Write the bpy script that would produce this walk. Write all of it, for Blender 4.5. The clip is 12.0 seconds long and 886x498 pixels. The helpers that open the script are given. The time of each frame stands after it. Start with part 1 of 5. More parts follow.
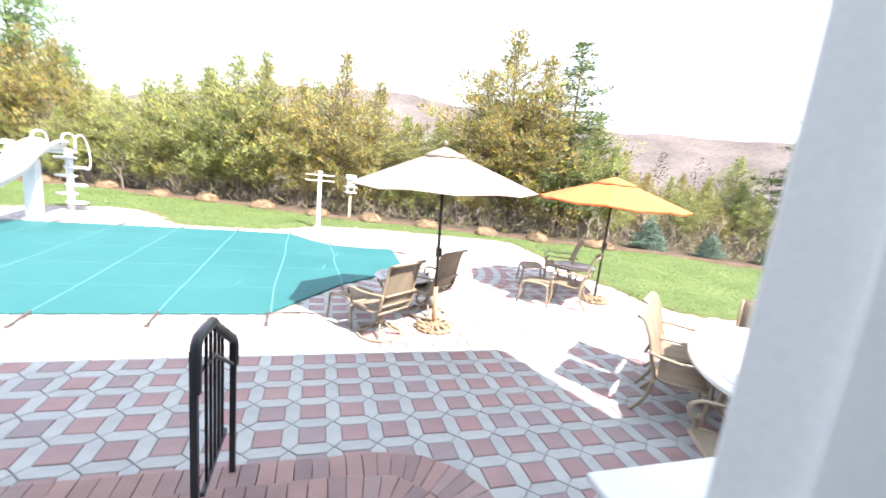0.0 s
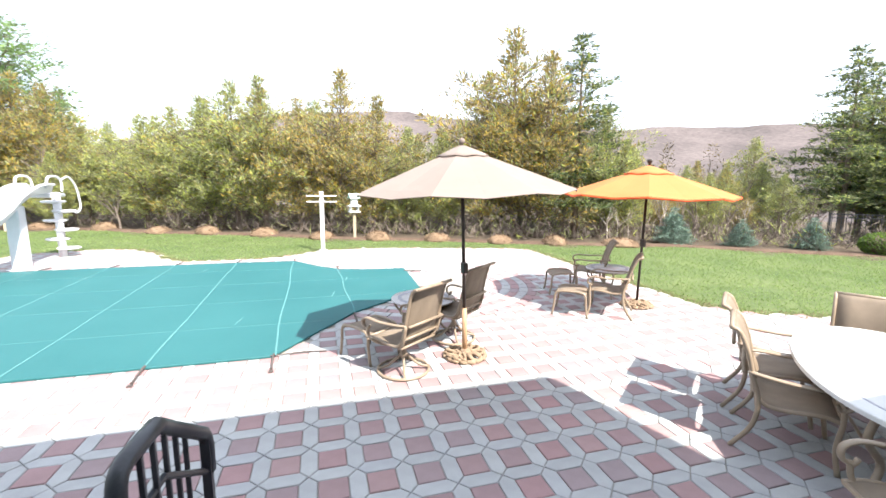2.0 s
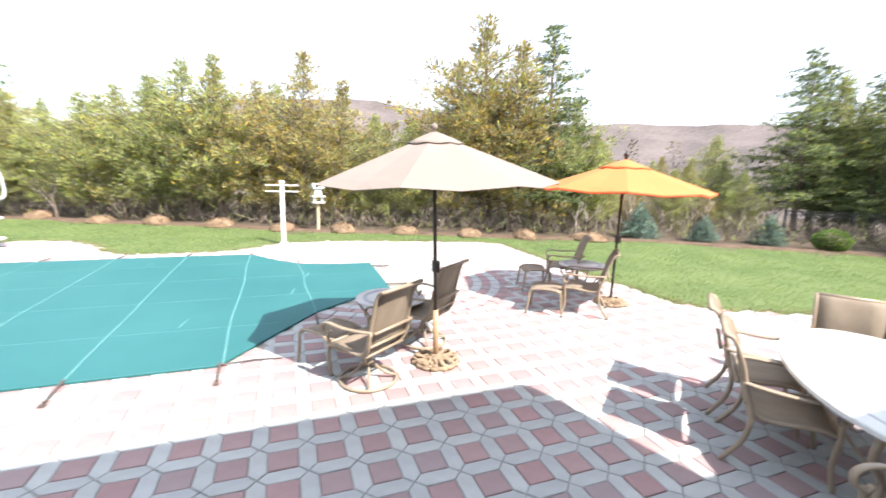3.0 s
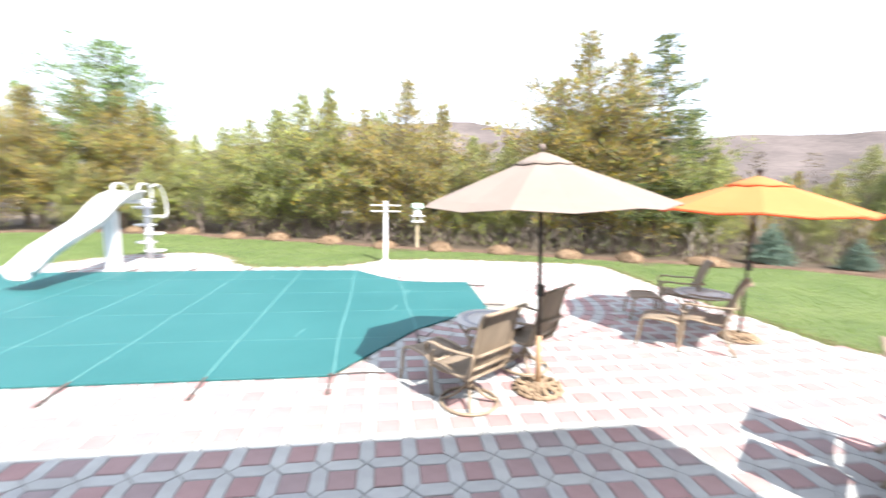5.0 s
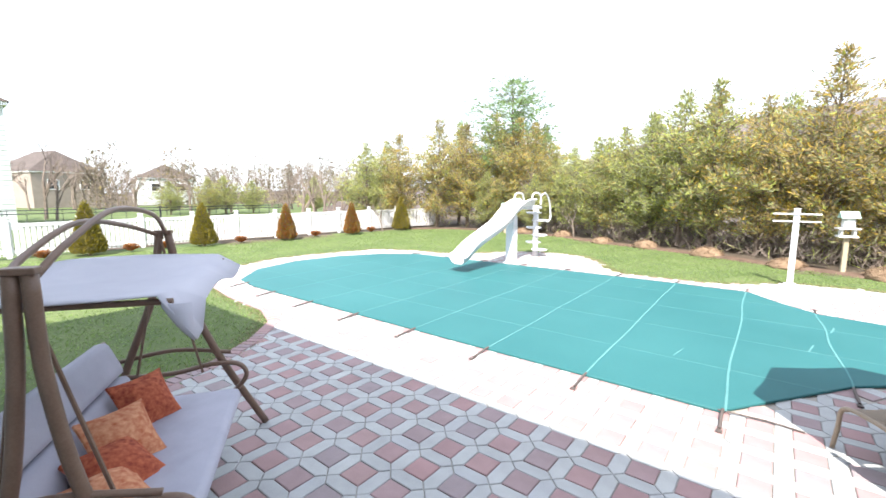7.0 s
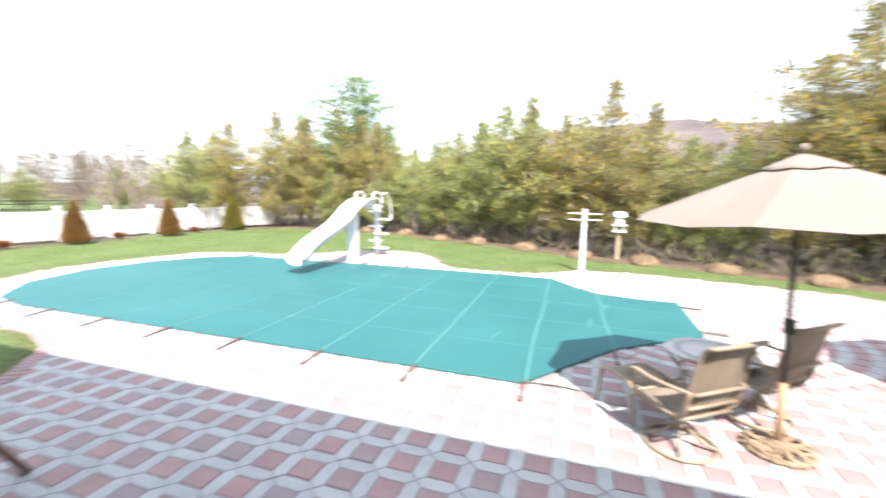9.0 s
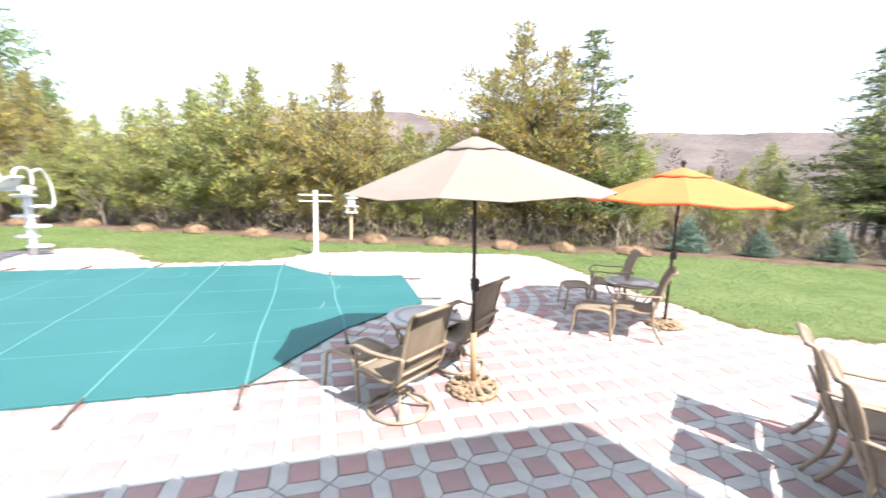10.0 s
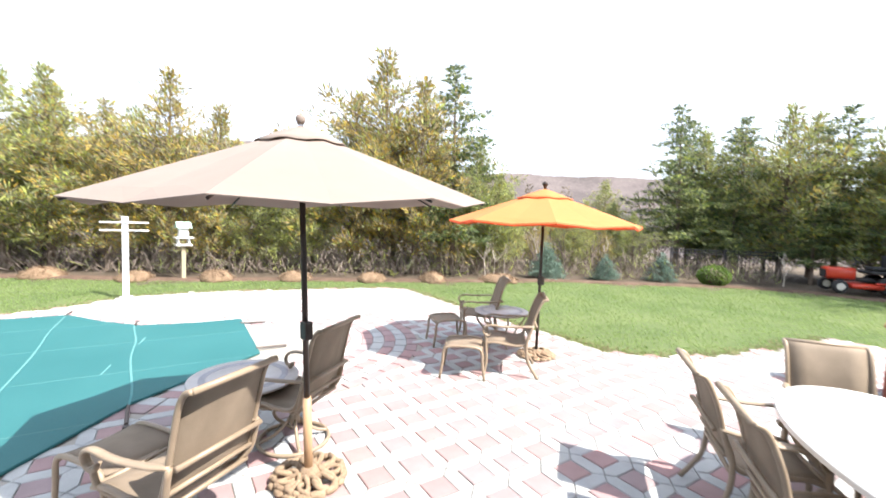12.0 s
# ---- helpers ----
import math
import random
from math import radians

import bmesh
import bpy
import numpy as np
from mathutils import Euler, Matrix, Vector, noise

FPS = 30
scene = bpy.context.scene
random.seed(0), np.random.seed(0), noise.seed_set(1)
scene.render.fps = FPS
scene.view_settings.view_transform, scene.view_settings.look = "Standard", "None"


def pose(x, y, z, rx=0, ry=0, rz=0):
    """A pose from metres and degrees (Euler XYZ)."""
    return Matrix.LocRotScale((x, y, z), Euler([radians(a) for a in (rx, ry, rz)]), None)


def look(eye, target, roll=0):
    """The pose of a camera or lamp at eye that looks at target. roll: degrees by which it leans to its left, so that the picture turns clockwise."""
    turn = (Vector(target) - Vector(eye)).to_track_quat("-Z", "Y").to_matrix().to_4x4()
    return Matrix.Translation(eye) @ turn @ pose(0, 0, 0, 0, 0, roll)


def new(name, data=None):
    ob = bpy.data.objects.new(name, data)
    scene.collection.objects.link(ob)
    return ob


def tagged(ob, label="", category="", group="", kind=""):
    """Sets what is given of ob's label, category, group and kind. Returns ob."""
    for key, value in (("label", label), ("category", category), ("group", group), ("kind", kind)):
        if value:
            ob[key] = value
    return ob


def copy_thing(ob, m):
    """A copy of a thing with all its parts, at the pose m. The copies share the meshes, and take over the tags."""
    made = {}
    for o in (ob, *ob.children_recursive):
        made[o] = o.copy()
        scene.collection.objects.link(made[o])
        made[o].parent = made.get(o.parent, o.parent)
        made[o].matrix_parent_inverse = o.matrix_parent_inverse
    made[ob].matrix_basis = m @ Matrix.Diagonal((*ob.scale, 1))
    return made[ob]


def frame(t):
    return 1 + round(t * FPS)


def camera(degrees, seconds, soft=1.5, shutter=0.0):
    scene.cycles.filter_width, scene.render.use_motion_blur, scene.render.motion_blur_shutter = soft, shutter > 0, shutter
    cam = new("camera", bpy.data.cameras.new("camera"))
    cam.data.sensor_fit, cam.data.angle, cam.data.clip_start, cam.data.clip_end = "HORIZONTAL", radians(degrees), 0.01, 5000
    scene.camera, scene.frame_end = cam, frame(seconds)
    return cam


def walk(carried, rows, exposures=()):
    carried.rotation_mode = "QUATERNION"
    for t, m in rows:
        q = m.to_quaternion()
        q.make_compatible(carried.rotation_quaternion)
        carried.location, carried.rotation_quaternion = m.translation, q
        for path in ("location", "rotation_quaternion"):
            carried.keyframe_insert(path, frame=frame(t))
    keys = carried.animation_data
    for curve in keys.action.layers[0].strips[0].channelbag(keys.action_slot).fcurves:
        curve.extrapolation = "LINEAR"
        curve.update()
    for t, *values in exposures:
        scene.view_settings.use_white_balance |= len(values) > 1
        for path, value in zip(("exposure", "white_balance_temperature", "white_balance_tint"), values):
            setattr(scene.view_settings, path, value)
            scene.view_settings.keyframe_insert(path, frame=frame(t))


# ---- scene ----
PATH = [
    (0, (-1.635, -0.19, 2.273), (-1.062, 1.689, 1.897), 6.0),
    (0.5, (-1.586, 0.053, 2.254), (-1.159, 1.975, 1.901), 1.5),
    (1, (-1.551, 0.231, 2.233), (-1.236, 2.177, 1.897), -0.4),
    (1.5, (-1.571, 0.418, 2.166), (-1.091, 2.341, 1.893), 1.1),
    (2, (-1.612, 0.657, 2.142), (-1.069, 2.555, 1.823), 0.7),
    (2.5, (-1.561, 0.911, 2.114), (-0.955, 2.78, 1.74), 0.4),
    (3, (-1.513, 1.084, 2.126), (-0.826, 2.929, 1.772), 1.8),
    (3.2, (-1.506, 1.104, 2.118), (-0.624, 2.866, 1.778), 2.7),
    (4.8, (-1.571, 1.167, 2.132), (-1.098, 3.09, 1.85), 1.0),
    (5, (-1.623, 1.164, 2.147), (-1.355, 3.126, 1.869), 1.2),
    (5.5, (-1.764, 1.149, 2.121), (-1.997, 3.118, 1.858), 0.4),
    (6, (-1.825, 1.136, 2.121), (-2.502, 2.999, 1.861), 0.6),
    (6.5, (-1.95, 1.113, 2.136), (-2.999, 2.794, 1.871), 0.2),
    (6.7, (-1.975, 1.109, 2.155), (-3.148, 2.707, 1.888), -0.2),
    (8.3, (-1.892, 1.126, 2.136), (-3.191, 2.624, 1.873), 0.1),
    (8.5, (-1.891, 1.109, 2.166), (-3.046, 2.721, 1.91), 0.3),
    (9, (-1.722, 1.164, 2.184), (-2.336, 3.048, 1.917), 1.1),
    (9.5, (-1.571, 1.378, 2.127), (-1.52, 3.361, 1.872), 1.4),
    (10, (-1.449, 1.508, 2.111), (-0.902, 3.406, 1.799), 1.8),
    (10.5, (-1.275, 1.712, 2.104), (-0.561, 3.566, 1.878), 2.4),
    (11, (-1.116, 1.917, 2.096), (-0.177, 3.664, 1.838), 3.1),
    (11.5, (-0.977, 2.139, 2.061), (0.163, 3.757, 1.778), 2.1),
    (12, (-0.818, 2.331, 1.932), (0.268, 4.005, 1.799), 2.0),
]
cam = camera(92.8, 12.0, shutter=0.5)
EXPOSURE, KELVIN, TINT = 1.88, 6600, 12
walk(cam, [(t, look(eye, target, roll)) for t, eye, target, roll in PATH], [(0.0, EXPOSURE + 0.35, KELVIN, TINT), (0.6, EXPOSURE + 0.25, KELVIN, TINT), (1.6, EXPOSURE, KELVIN, TINT), (12.0, EXPOSURE, KELVIN, TINT)])

# ---- daylight ----
SUN = Vector((0.38, -0.74, 1.0)).normalized()
world = bpy.data.worlds.new("sky")
scene.world = world
world.use_nodes = True
wn = world.node_tree.nodes
sky = wn.new("ShaderNodeTexSky")
sky.sky_type = "NISHITA"
sky.sun_disc = False
sky.sun_elevation = math.asin(SUN.z)
sky.sun_rotation = math.atan2(SUN.x, SUN.y)
sky.air_density, sky.dust_density, sky.ozone_density = 1.0, 2.0, 1.0
wn["Background"].inputs["Strength"].default_value = 0.13
haze = wn.new("ShaderNodeMix")
haze.data_type = "RGBA"
haze.inputs[0].default_value = 0.65
haze.inputs[7].default_value = (4.4, 4.8, 5.35, 1)  # thin white haze over the whole sky
world.node_tree.links.new(sky.outputs[0], haze.inputs[6])
world.node_tree.links.new(haze.outputs[2], wn["Background"].inputs["Color"])
sun = new("sun", bpy.data.lights.new("sun", "SUN"))
sun.data.energy, sun.data.angle, sun.data.color = 3.75, radians(0.53), (1.0, 0.95, 0.87)
sun.matrix_world = look(SUN * 50, (0, 0, 0))


# ---- materials ----
def material(name, low, high, rough=0.7, scale=4.0, fine=60.0, bump=0.2, depth=0.01, metal=0.0, vary="", vary_amount=0.25, stretch=(1, 1, 1), spec=0.5, through_light=0.0):
    """A surface that drifts between two colours at two scales, with fine relief; vary: 'object' or 'island' shifts each piece."""
    m = bpy.data.materials.new(name)
    m.use_nodes = True
    t = m.node_tree
    n, link = t.nodes, t.links.new
    b = n["Principled BSDF"]
    at = n.new("ShaderNodeTexCoord")
    mp = n.new("ShaderNodeMapping")
    mp.inputs["Scale"].default_value = stretch
    link(at.outputs["Object"], mp.inputs["Vector"])
    big, small = n.new("ShaderNodeTexNoise"), n.new("ShaderNodeTexNoise")
    big.inputs["Scale"].default_value, small.inputs["Scale"].default_value = scale, fine
    big.inputs["Detail"].default_value, small.inputs["Detail"].default_value = 4, 3
    for x in (big, small):
        link(mp.outputs[0], x.inputs["Vector"])
    mixed = n.new("ShaderNodeMix")
    mixed.data_type = "FLOAT"
    mixed.inputs[0].default_value = 0.4
    link(big.outputs[0], mixed.inputs[2])
    link(small.outputs[0], mixed.inputs[3])
    ramp = n.new("ShaderNodeValToRGB")
    ramp.color_ramp.elements[0].position, ramp.color_ramp.elements[1].position = 0.32, 0.68
    ramp.color_ramp.elements[0].color, ramp.color_ramp.elements[1].color = (*low, 1), (*high, 1)
    link(mixed.outputs[0], ramp.inputs[0])
    colour = ramp.outputs[0]
    if vary:
        info = n.new("ShaderNodeObjectInfo") if vary == "object" else n.new("ShaderNodeNewGeometry")
        hsv = n.new("ShaderNodeHueSaturation")
        span = n.new("ShaderNodeMapRange")
        span.inputs["To Min"].default_value, span.inputs["To Max"].default_value = 1 - vary_amount, 1 + vary_amount
        link(info.outputs["Random" if vary == "object" else "Random Per Island"], span.inputs["Value"])
        link(span.outputs[0], hsv.inputs["Value"])
        link(span.outputs[0], hsv.inputs["Saturation"])
        link(colour, hsv.inputs["Color"])
        colour = hsv.outputs[0]
    link(colour, b.inputs["Base Color"])
    b.inputs["Roughness"].default_value, b.inputs["Metallic"].default_value = rough, metal
    b.inputs["Specular IOR Level"].default_value = spec
    if bump:
        bm_ = n.new("ShaderNodeBump")
        bm_.inputs["Strength"].default_value, bm_.inputs["Distance"].default_value = bump, depth
        link(mixed.outputs[0], bm_.inputs["Height"])
        link(bm_.outputs[0], b.inputs["Normal"])
    if through_light:
        tr = n.new("ShaderNodeBsdfTranslucent")
        add = n.new("ShaderNodeMixShader")
        add.inputs[0].default_value = through_light
        link(colour, tr.inputs["Color"])
        link(b.outputs[0], add.inputs[1])
        link(tr.outputs[0], add.inputs[2])
        link(add.outputs[0], n["Material Output"].inputs["Surface"])
    return m


RED, MAUVE, GREY = (0.32, 0.205, 0.205), (0.265, 0.225, 0.235), (0.375, 0.385, 0.385)


def paver_material(name, vary, colours):
    m = material(name, (0.8, 0.8, 0.8), (1.05, 1.05, 1.05), rough=0.85, scale=5, fine=120, bump=0.35, depth=0.004)
    t = m.node_tree
    n, link = t.nodes, t.links.new
    info = n.new("ShaderNodeObjectInfo") if vary == "object" else n.new("ShaderNodeNewGeometry")
    ramp = n.new("ShaderNodeValToRGB")
    e = ramp.color_ramp.elements
    e[0].color, e[1].color = (*colours[0], 1), (*colours[-1], 1)
    for i, c in enumerate(colours[1:-1]):
        k = e.new((i + 1) / (len(colours) - 1))
        k.color = (*c, 1)
    link(info.outputs["Random" if vary == "object" else "Random Per Island"], ramp.inputs[0])
    mul = n.new("ShaderNodeMix")
    mul.data_type, mul.blend_type = "RGBA", "MULTIPLY"
    mul.inputs[0].default_value = 1.0
    old = n["Principled BSDF"].inputs["Base Color"].links[0].from_socket
    link(old, mul.inputs[6])
    link(ramp.outputs[0], mul.inputs[7])
    link(mul.outputs[2], n["Principled BSDF"].inputs["Base Color"])
    return m


REDS = (RED, (0.335, 0.225, 0.22), (0.295, 0.20, 0.20), MAUVE, (0.335, 0.205, 0.205), (0.28, 0.215, 0.22), (0.31, 0.19, 0.19))
GREYS = (GREY, (0.35, 0.36, 0.36), (0.40, 0.41, 0.405), (0.36, 0.37, 0.38))
M = {
    "red_piece": paver_material("red_paver", "object", REDS),
    "red_rest": paver_material("red_paver_rest", "island", REDS),
    "grey_piece": paver_material("grey_paver", "object", GREYS),
    "grey_rest": paver_material("grey_paver_rest", "island", GREYS),
    "brick": paver_material("step_brick", "object", ((0.27, 0.175, 0.165), (0.33, 0.21, 0.19), (0.22, 0.155, 0.155), (0.30, 0.215, 0.205))),
    "joint": material("joint_sand", (0.24, 0.225, 0.20), (0.33, 0.31, 0.275), rough=0.95, fine=200),
    "grass": material("lawn_grass", (0.052, 0.088, 0.030), (0.128, 0.160, 0.064), rough=0.85, scale=0.7, fine=9, bump=0.6, depth=0.04, spec=0.2),
    "blade": material("grass_blade", (0.19, 0.275, 0.095), (0.275, 0.355, 0.145), rough=0.7, scale=0.5, fine=5, bump=0, vary="island", vary_amount=0.12, spec=0.2, through_light=0.5),
    "litter": material("leaf_litter", (0.055, 0.044, 0.034), (0.14, 0.115, 0.088), rough=0.95, scale=0.6, fine=9, bump=0.8, depth=0.06, spec=0.1),
    "mulch": material("bark_mulch", (0.065, 0.045, 0.034), (0.15, 0.105, 0.078), rough=0.95, scale=3, fine=40, bump=0.9, depth=0.04, spec=0.1),
    "mound": material("mulch_mound", (0.15, 0.10, 0.065), (0.29, 0.21, 0.14), rough=0.95, scale=6, fine=45, bump=0.9, depth=0.05, spec=0.1),
    "cover": material("pool_cover_mesh", (0.014, 0.096, 0.103), (0.027, 0.128, 0.134), rough=0.6, scale=0.5, fine=90, bump=0.12, depth=0.01, spec=0.3),
    "strap": material("cover_strap", (0.062, 0.185, 0.192), (0.10, 0.235, 0.242), rough=0.8, fine=80, spec=0.15),
    "seam": material("cover_seam", (0.028, 0.125, 0.13), (0.045, 0.155, 0.158), rough=0.6, fine=80),
    "spring": material("strap_spring_sleeve", (0.05, 0.042, 0.04), (0.11, 0.085, 0.075), rough=0.7),
    "bronze": material("tan_powder_coated_frame", (0.225, 0.17, 0.12), (0.295, 0.232, 0.168), rough=0.42, scale=8, fine=150, bump=0.08, depth=0.002),
    "sling": material("brown_woven_sling", (0.19, 0.148, 0.108), (0.265, 0.212, 0.158), rough=0.75, scale=6, fine=350, bump=0.25, depth=0.002, through_light=0.15),
    "cream": material("cream_canopy_cloth", (0.325, 0.27, 0.24), (0.375, 0.315, 0.28), rough=0.85, scale=2, fine=300, bump=0.15, depth=0.003, through_light=0.40),
    "orange": material("orange_canopy_cloth", (0.54, 0.225, 0.075), (0.60, 0.255, 0.09), rough=0.85, scale=2, fine=300, bump=0.15, depth=0.003, through_light=0.35),
    "red_trim": material("red_orange_piping", (0.75, 0.09, 0.02), (0.80, 0.12, 0.03), rough=0.8),
    "dark_metal": material("dark_bronze_pole", (0.035, 0.026, 0.022), (0.06, 0.045, 0.038), rough=0.4, metal=0.3, fine=120, bump=0.05),
    "wood_sleeve": material("light_wood_pole", (0.34, 0.21, 0.12), (0.45, 0.29, 0.17), rough=0.55, scale=3, fine=40, stretch=(6, 6, 0.6)),
    "stone_ring": material("sandstone_ring", (0.17, 0.12, 0.08), (0.33, 0.245, 0.165), rough=0.9, scale=14, fine=90, bump=0.7, depth=0.01),
    "table_top": material("pale_stone_tabletop", (0.42, 0.40, 0.41), (0.56, 0.54, 0.54), rough=0.35, scale=7, fine=70, bump=0.05),
    "table_band": material("grey_mosaic_band", (0.22, 0.22, 0.26), (0.36, 0.36, 0.40), rough=0.4, scale=20, fine=120, bump=0.1),
    "white_top": material("white_oval_tabletop", (0.50, 0.50, 0.49), (0.60, 0.60, 0.585), rough=0.3, scale=4, fine=80, bump=0.04),
    "white": material("white_painted_wood", (0.70, 0.71, 0.72), (0.80, 0.80, 0.81), rough=0.45, scale=2, fine=60, bump=0.06),
    "vinyl": material("white_vinyl", (0.60, 0.61, 0.63), (0.71, 0.72, 0.73), rough=0.35, scale=1.5, fine=40, bump=0.04),
    "gel": material("white_slide_gelcoat", (0.54, 0.55, 0.58), (0.65, 0.66, 0.69), rough=0.3, scale=2, fine=50, bump=0.03),
    "black": material("black_iron", (0.012, 0.013, 0.017), (0.03, 0.032, 0.04), rough=0.38, fine=150, bump=0.1, depth=0.002),
    "bark": material("tree_bark", (0.10, 0.075, 0.055), (0.22, 0.17, 0.13), rough=0.95, scale=6, fine=40, bump=0.9, depth=0.03, stretch=(1, 1, 0.25)),
    "pale_bark": material("pale_birch_bark", (0.36, 0.31, 0.26), (0.62, 0.56, 0.50), rough=0.85, scale=5, fine=40, bump=0.5, depth=0.01),
    "twig": material("bare_twigs", (0.12, 0.096, 0.08), (0.225, 0.183, 0.152), rough=0.9, fine=30),
    "cedar": material("cedar_foliage", (0.215, 0.248, 0.098), (0.385, 0.408, 0.188), rough=0.75, scale=0.7, fine=6, bump=0, vary="island", vary_amount=0.42, spec=0.2, through_light=0.30),
    "rusty": material("browned_cedar_foliage", (0.27, 0.215, 0.092), (0.41, 0.325, 0.155), rough=0.75, scale=0.7, fine=6, bump=0, vary="island", vary_amount=0.42, spec=0.2, through_light=0.30),
    "fir": material("dark_fir_needles", (0.075, 0.112, 0.056), (0.155, 0.195, 0.100), rough=0.75, scale=0.7, fine=6, bump=0, vary="island", vary_amount=0.42, spec=0.2, through_light=0.30),
    "pine": material("light_pine_needles", (0.15, 0.23, 0.10), (0.25, 0.35, 0.16), rough=0.75, scale=0.7, fine=6, bump=0, vary="island", spec=0.2, through_light=0.33),
    "blue_spruce": material("blue_spruce_needles", (0.125, 0.185, 0.15), (0.235, 0.32, 0.265), rough=0.75, scale=1.5, fine=9, bump=0, vary="island", spec=0.2, through_light=0.3),
    "boxwood": material("clipped_boxwood_leaves", (0.10, 0.17, 0.04), (0.20, 0.28, 0.08), rough=0.7, scale=2, fine=12, bump=0, vary="island", spec=0.3, through_light=0.3),
    "arbor": material("arborvitae_foliage", (0.17, 0.155, 0.035), (0.30, 0.245, 0.07), rough=0.75, scale=1.5, fine=9, bump=0, vary="island", spec=0.2, through_light=0.35),
    "arbor_rust": material("rusty_arborvitae_foliage", (0.22, 0.09, 0.04), (0.33, 0.16, 0.07), rough=0.8, scale=1.5, fine=9, bump=0, vary="island", spec=0.2, through_light=0.35),
    "hill": material("bare_wooded_hillside", (0.078, 0.070, 0.070), (0.165, 0.142, 0.138), rough=1.0, scale=0.03, fine=0.35, bump=0.5, depth=2.0, spec=0.0),
    "far_leaf": material("far_woodland", (0.09, 0.09, 0.042), (0.19, 0.155, 0.10), rough=0.95, scale=0.06, fine=0.5, bump=0, vary="island", vary_amount=0.4, spec=0.1, through_light=0.3),
    "siding": material("pale_house_siding", (0.42, 0.47, 0.455), (0.50, 0.55, 0.53), rough=0.6, scale=1, fine=30, bump=0.08),
    "tan_siding": material("tan_house_siding", (0.26, 0.22, 0.19), (0.34, 0.29, 0.25), rough=0.7, scale=1, fine=30, bump=0.08),
    "roof": material("brown_roof_shingle", (0.055, 0.044, 0.040), (0.105, 0.086, 0.078), rough=0.95, scale=2, fine=14, bump=0.5, depth=0.02),
    "glass": material("dark_window_glass", (0.02, 0.025, 0.03), (0.035, 0.04, 0.045), rough=0.08, bump=0.0),
    "plaster": material("interior_plaster", (0.62, 0.60, 0.57), (0.70, 0.68, 0.65), rough=0.8, scale=2, fine=80, bump=0.1),
    "cushion": material("lavender_grey_cushion", (0.33, 0.33, 0.39), (0.42, 0.42, 0.49), rough=0.9, scale=5, fine=220, bump=0.25, depth=0.004),
    "canopy": material("pale_lilac_swing_canopy", (0.58, 0.58, 0.65), (0.67, 0.67, 0.73), rough=0.85, scale=4, fine=260, bump=0.2, depth=0.004, through_light=0.35),
    "pillow_red": material("rust_red_patterned_pillow", (0.17, 0.014, 0.006), (0.52, 0.14, 0.06), rough=0.85, scale=24, fine=40, bump=0.3),
    "pillow_tan": material("apricot_patterned_pillow", (0.36, 0.07, 0.02), (0.66, 0.34, 0.19), rough=0.85, scale=22, fine=35, bump=0.3),
    "swing_frame": material("brown_swing_frame", (0.115, 0.068, 0.045), (0.18, 0.112, 0.078), rough=0.45, scale=5, fine=120, bump=0.08),
    "straw": material("dry_straw_grass", (0.22, 0.195, 0.11), (0.32, 0.285, 0.175), rough=0.85, scale=2, fine=12, bump=0, vary="island", vary_amount=0.15, spec=0.1, through_light=0.3),
    "cart_top": material("grey_steel_worktop", (0.085, 0.085, 0.09), (0.13, 0.13, 0.135), rough=0.4, scale=3, fine=90, bump=0.05),
    "redwood": material("red_stained_wood", (0.16, 0.035, 0.022), (0.25, 0.06, 0.035), rough=0.5, scale=3, fine=40, stretch=(1, 1, 4)),
    "steel": material("brushed_steel", (0.48, 0.48, 0.47), (0.60, 0.60, 0.59), rough=0.35, metal=0.6, scale=2, fine=200, bump=0.03),
    "mower_red": material("red_mower_paint", (0.42, 0.03, 0.015), (0.52, 0.05, 0.022), rough=0.3, fine=60, bump=0.02),
    "rubber": material("black_rubber", (0.015, 0.015, 0.016), (0.03, 0.03, 0.032), rough=0.8, fine=60),
    "hub": material("pale_wheel_hub", (0.55, 0.53, 0.48), (0.66, 0.64, 0.58), rough=0.5),
    "feeder_green": material("pale_green_roof", (0.25, 0.38, 0.33), (0.34, 0.48, 0.42), rough=0.6),
    "old_wood": material("weathered_post_wood", (0.30, 0.25, 0.17), (0.42, 0.36, 0.26), rough=0.85, scale=3, fine=30, stretch=(4, 4, 0.5)),
}


# ---- builders ----
def part(name, bm, mat_, parent=None, label="", smooth=False):
    me = bpy.data.meshes.new(name)
    bm.to_mesh(me)
    bm.free()
    me.materials.append(M[mat_])
    if smooth:
        me.shade_smooth()
    ob = new(name, me)
    if parent:
        ob.parent = parent
    if label:
        ob["label"] = label
    return ob


def thing(name, m, label, category, group="", kind=""):
    ob = new(name)
    ob.matrix_basis = m
    return tagged(ob, label, category, group, kind)


def box(bm, centre, size, rz=0.0, bevel=0.0, tilt=None):
    m = Matrix.Translation(centre) @ (tilt if tilt else Matrix.Rotation(rz, 4, "Z"))
    vs = bmesh.ops.create_cube(bm, size=1.0, matrix=m @ Matrix.Diagonal((*size, 1)))["verts"]
    if bevel:
        es = list({e for v in vs for e in v.link_edges})
        bmesh.ops.bevel(bm, geom=es, offset=bevel, segments=2, affect="EDGES", profile=0.5)
    return bm


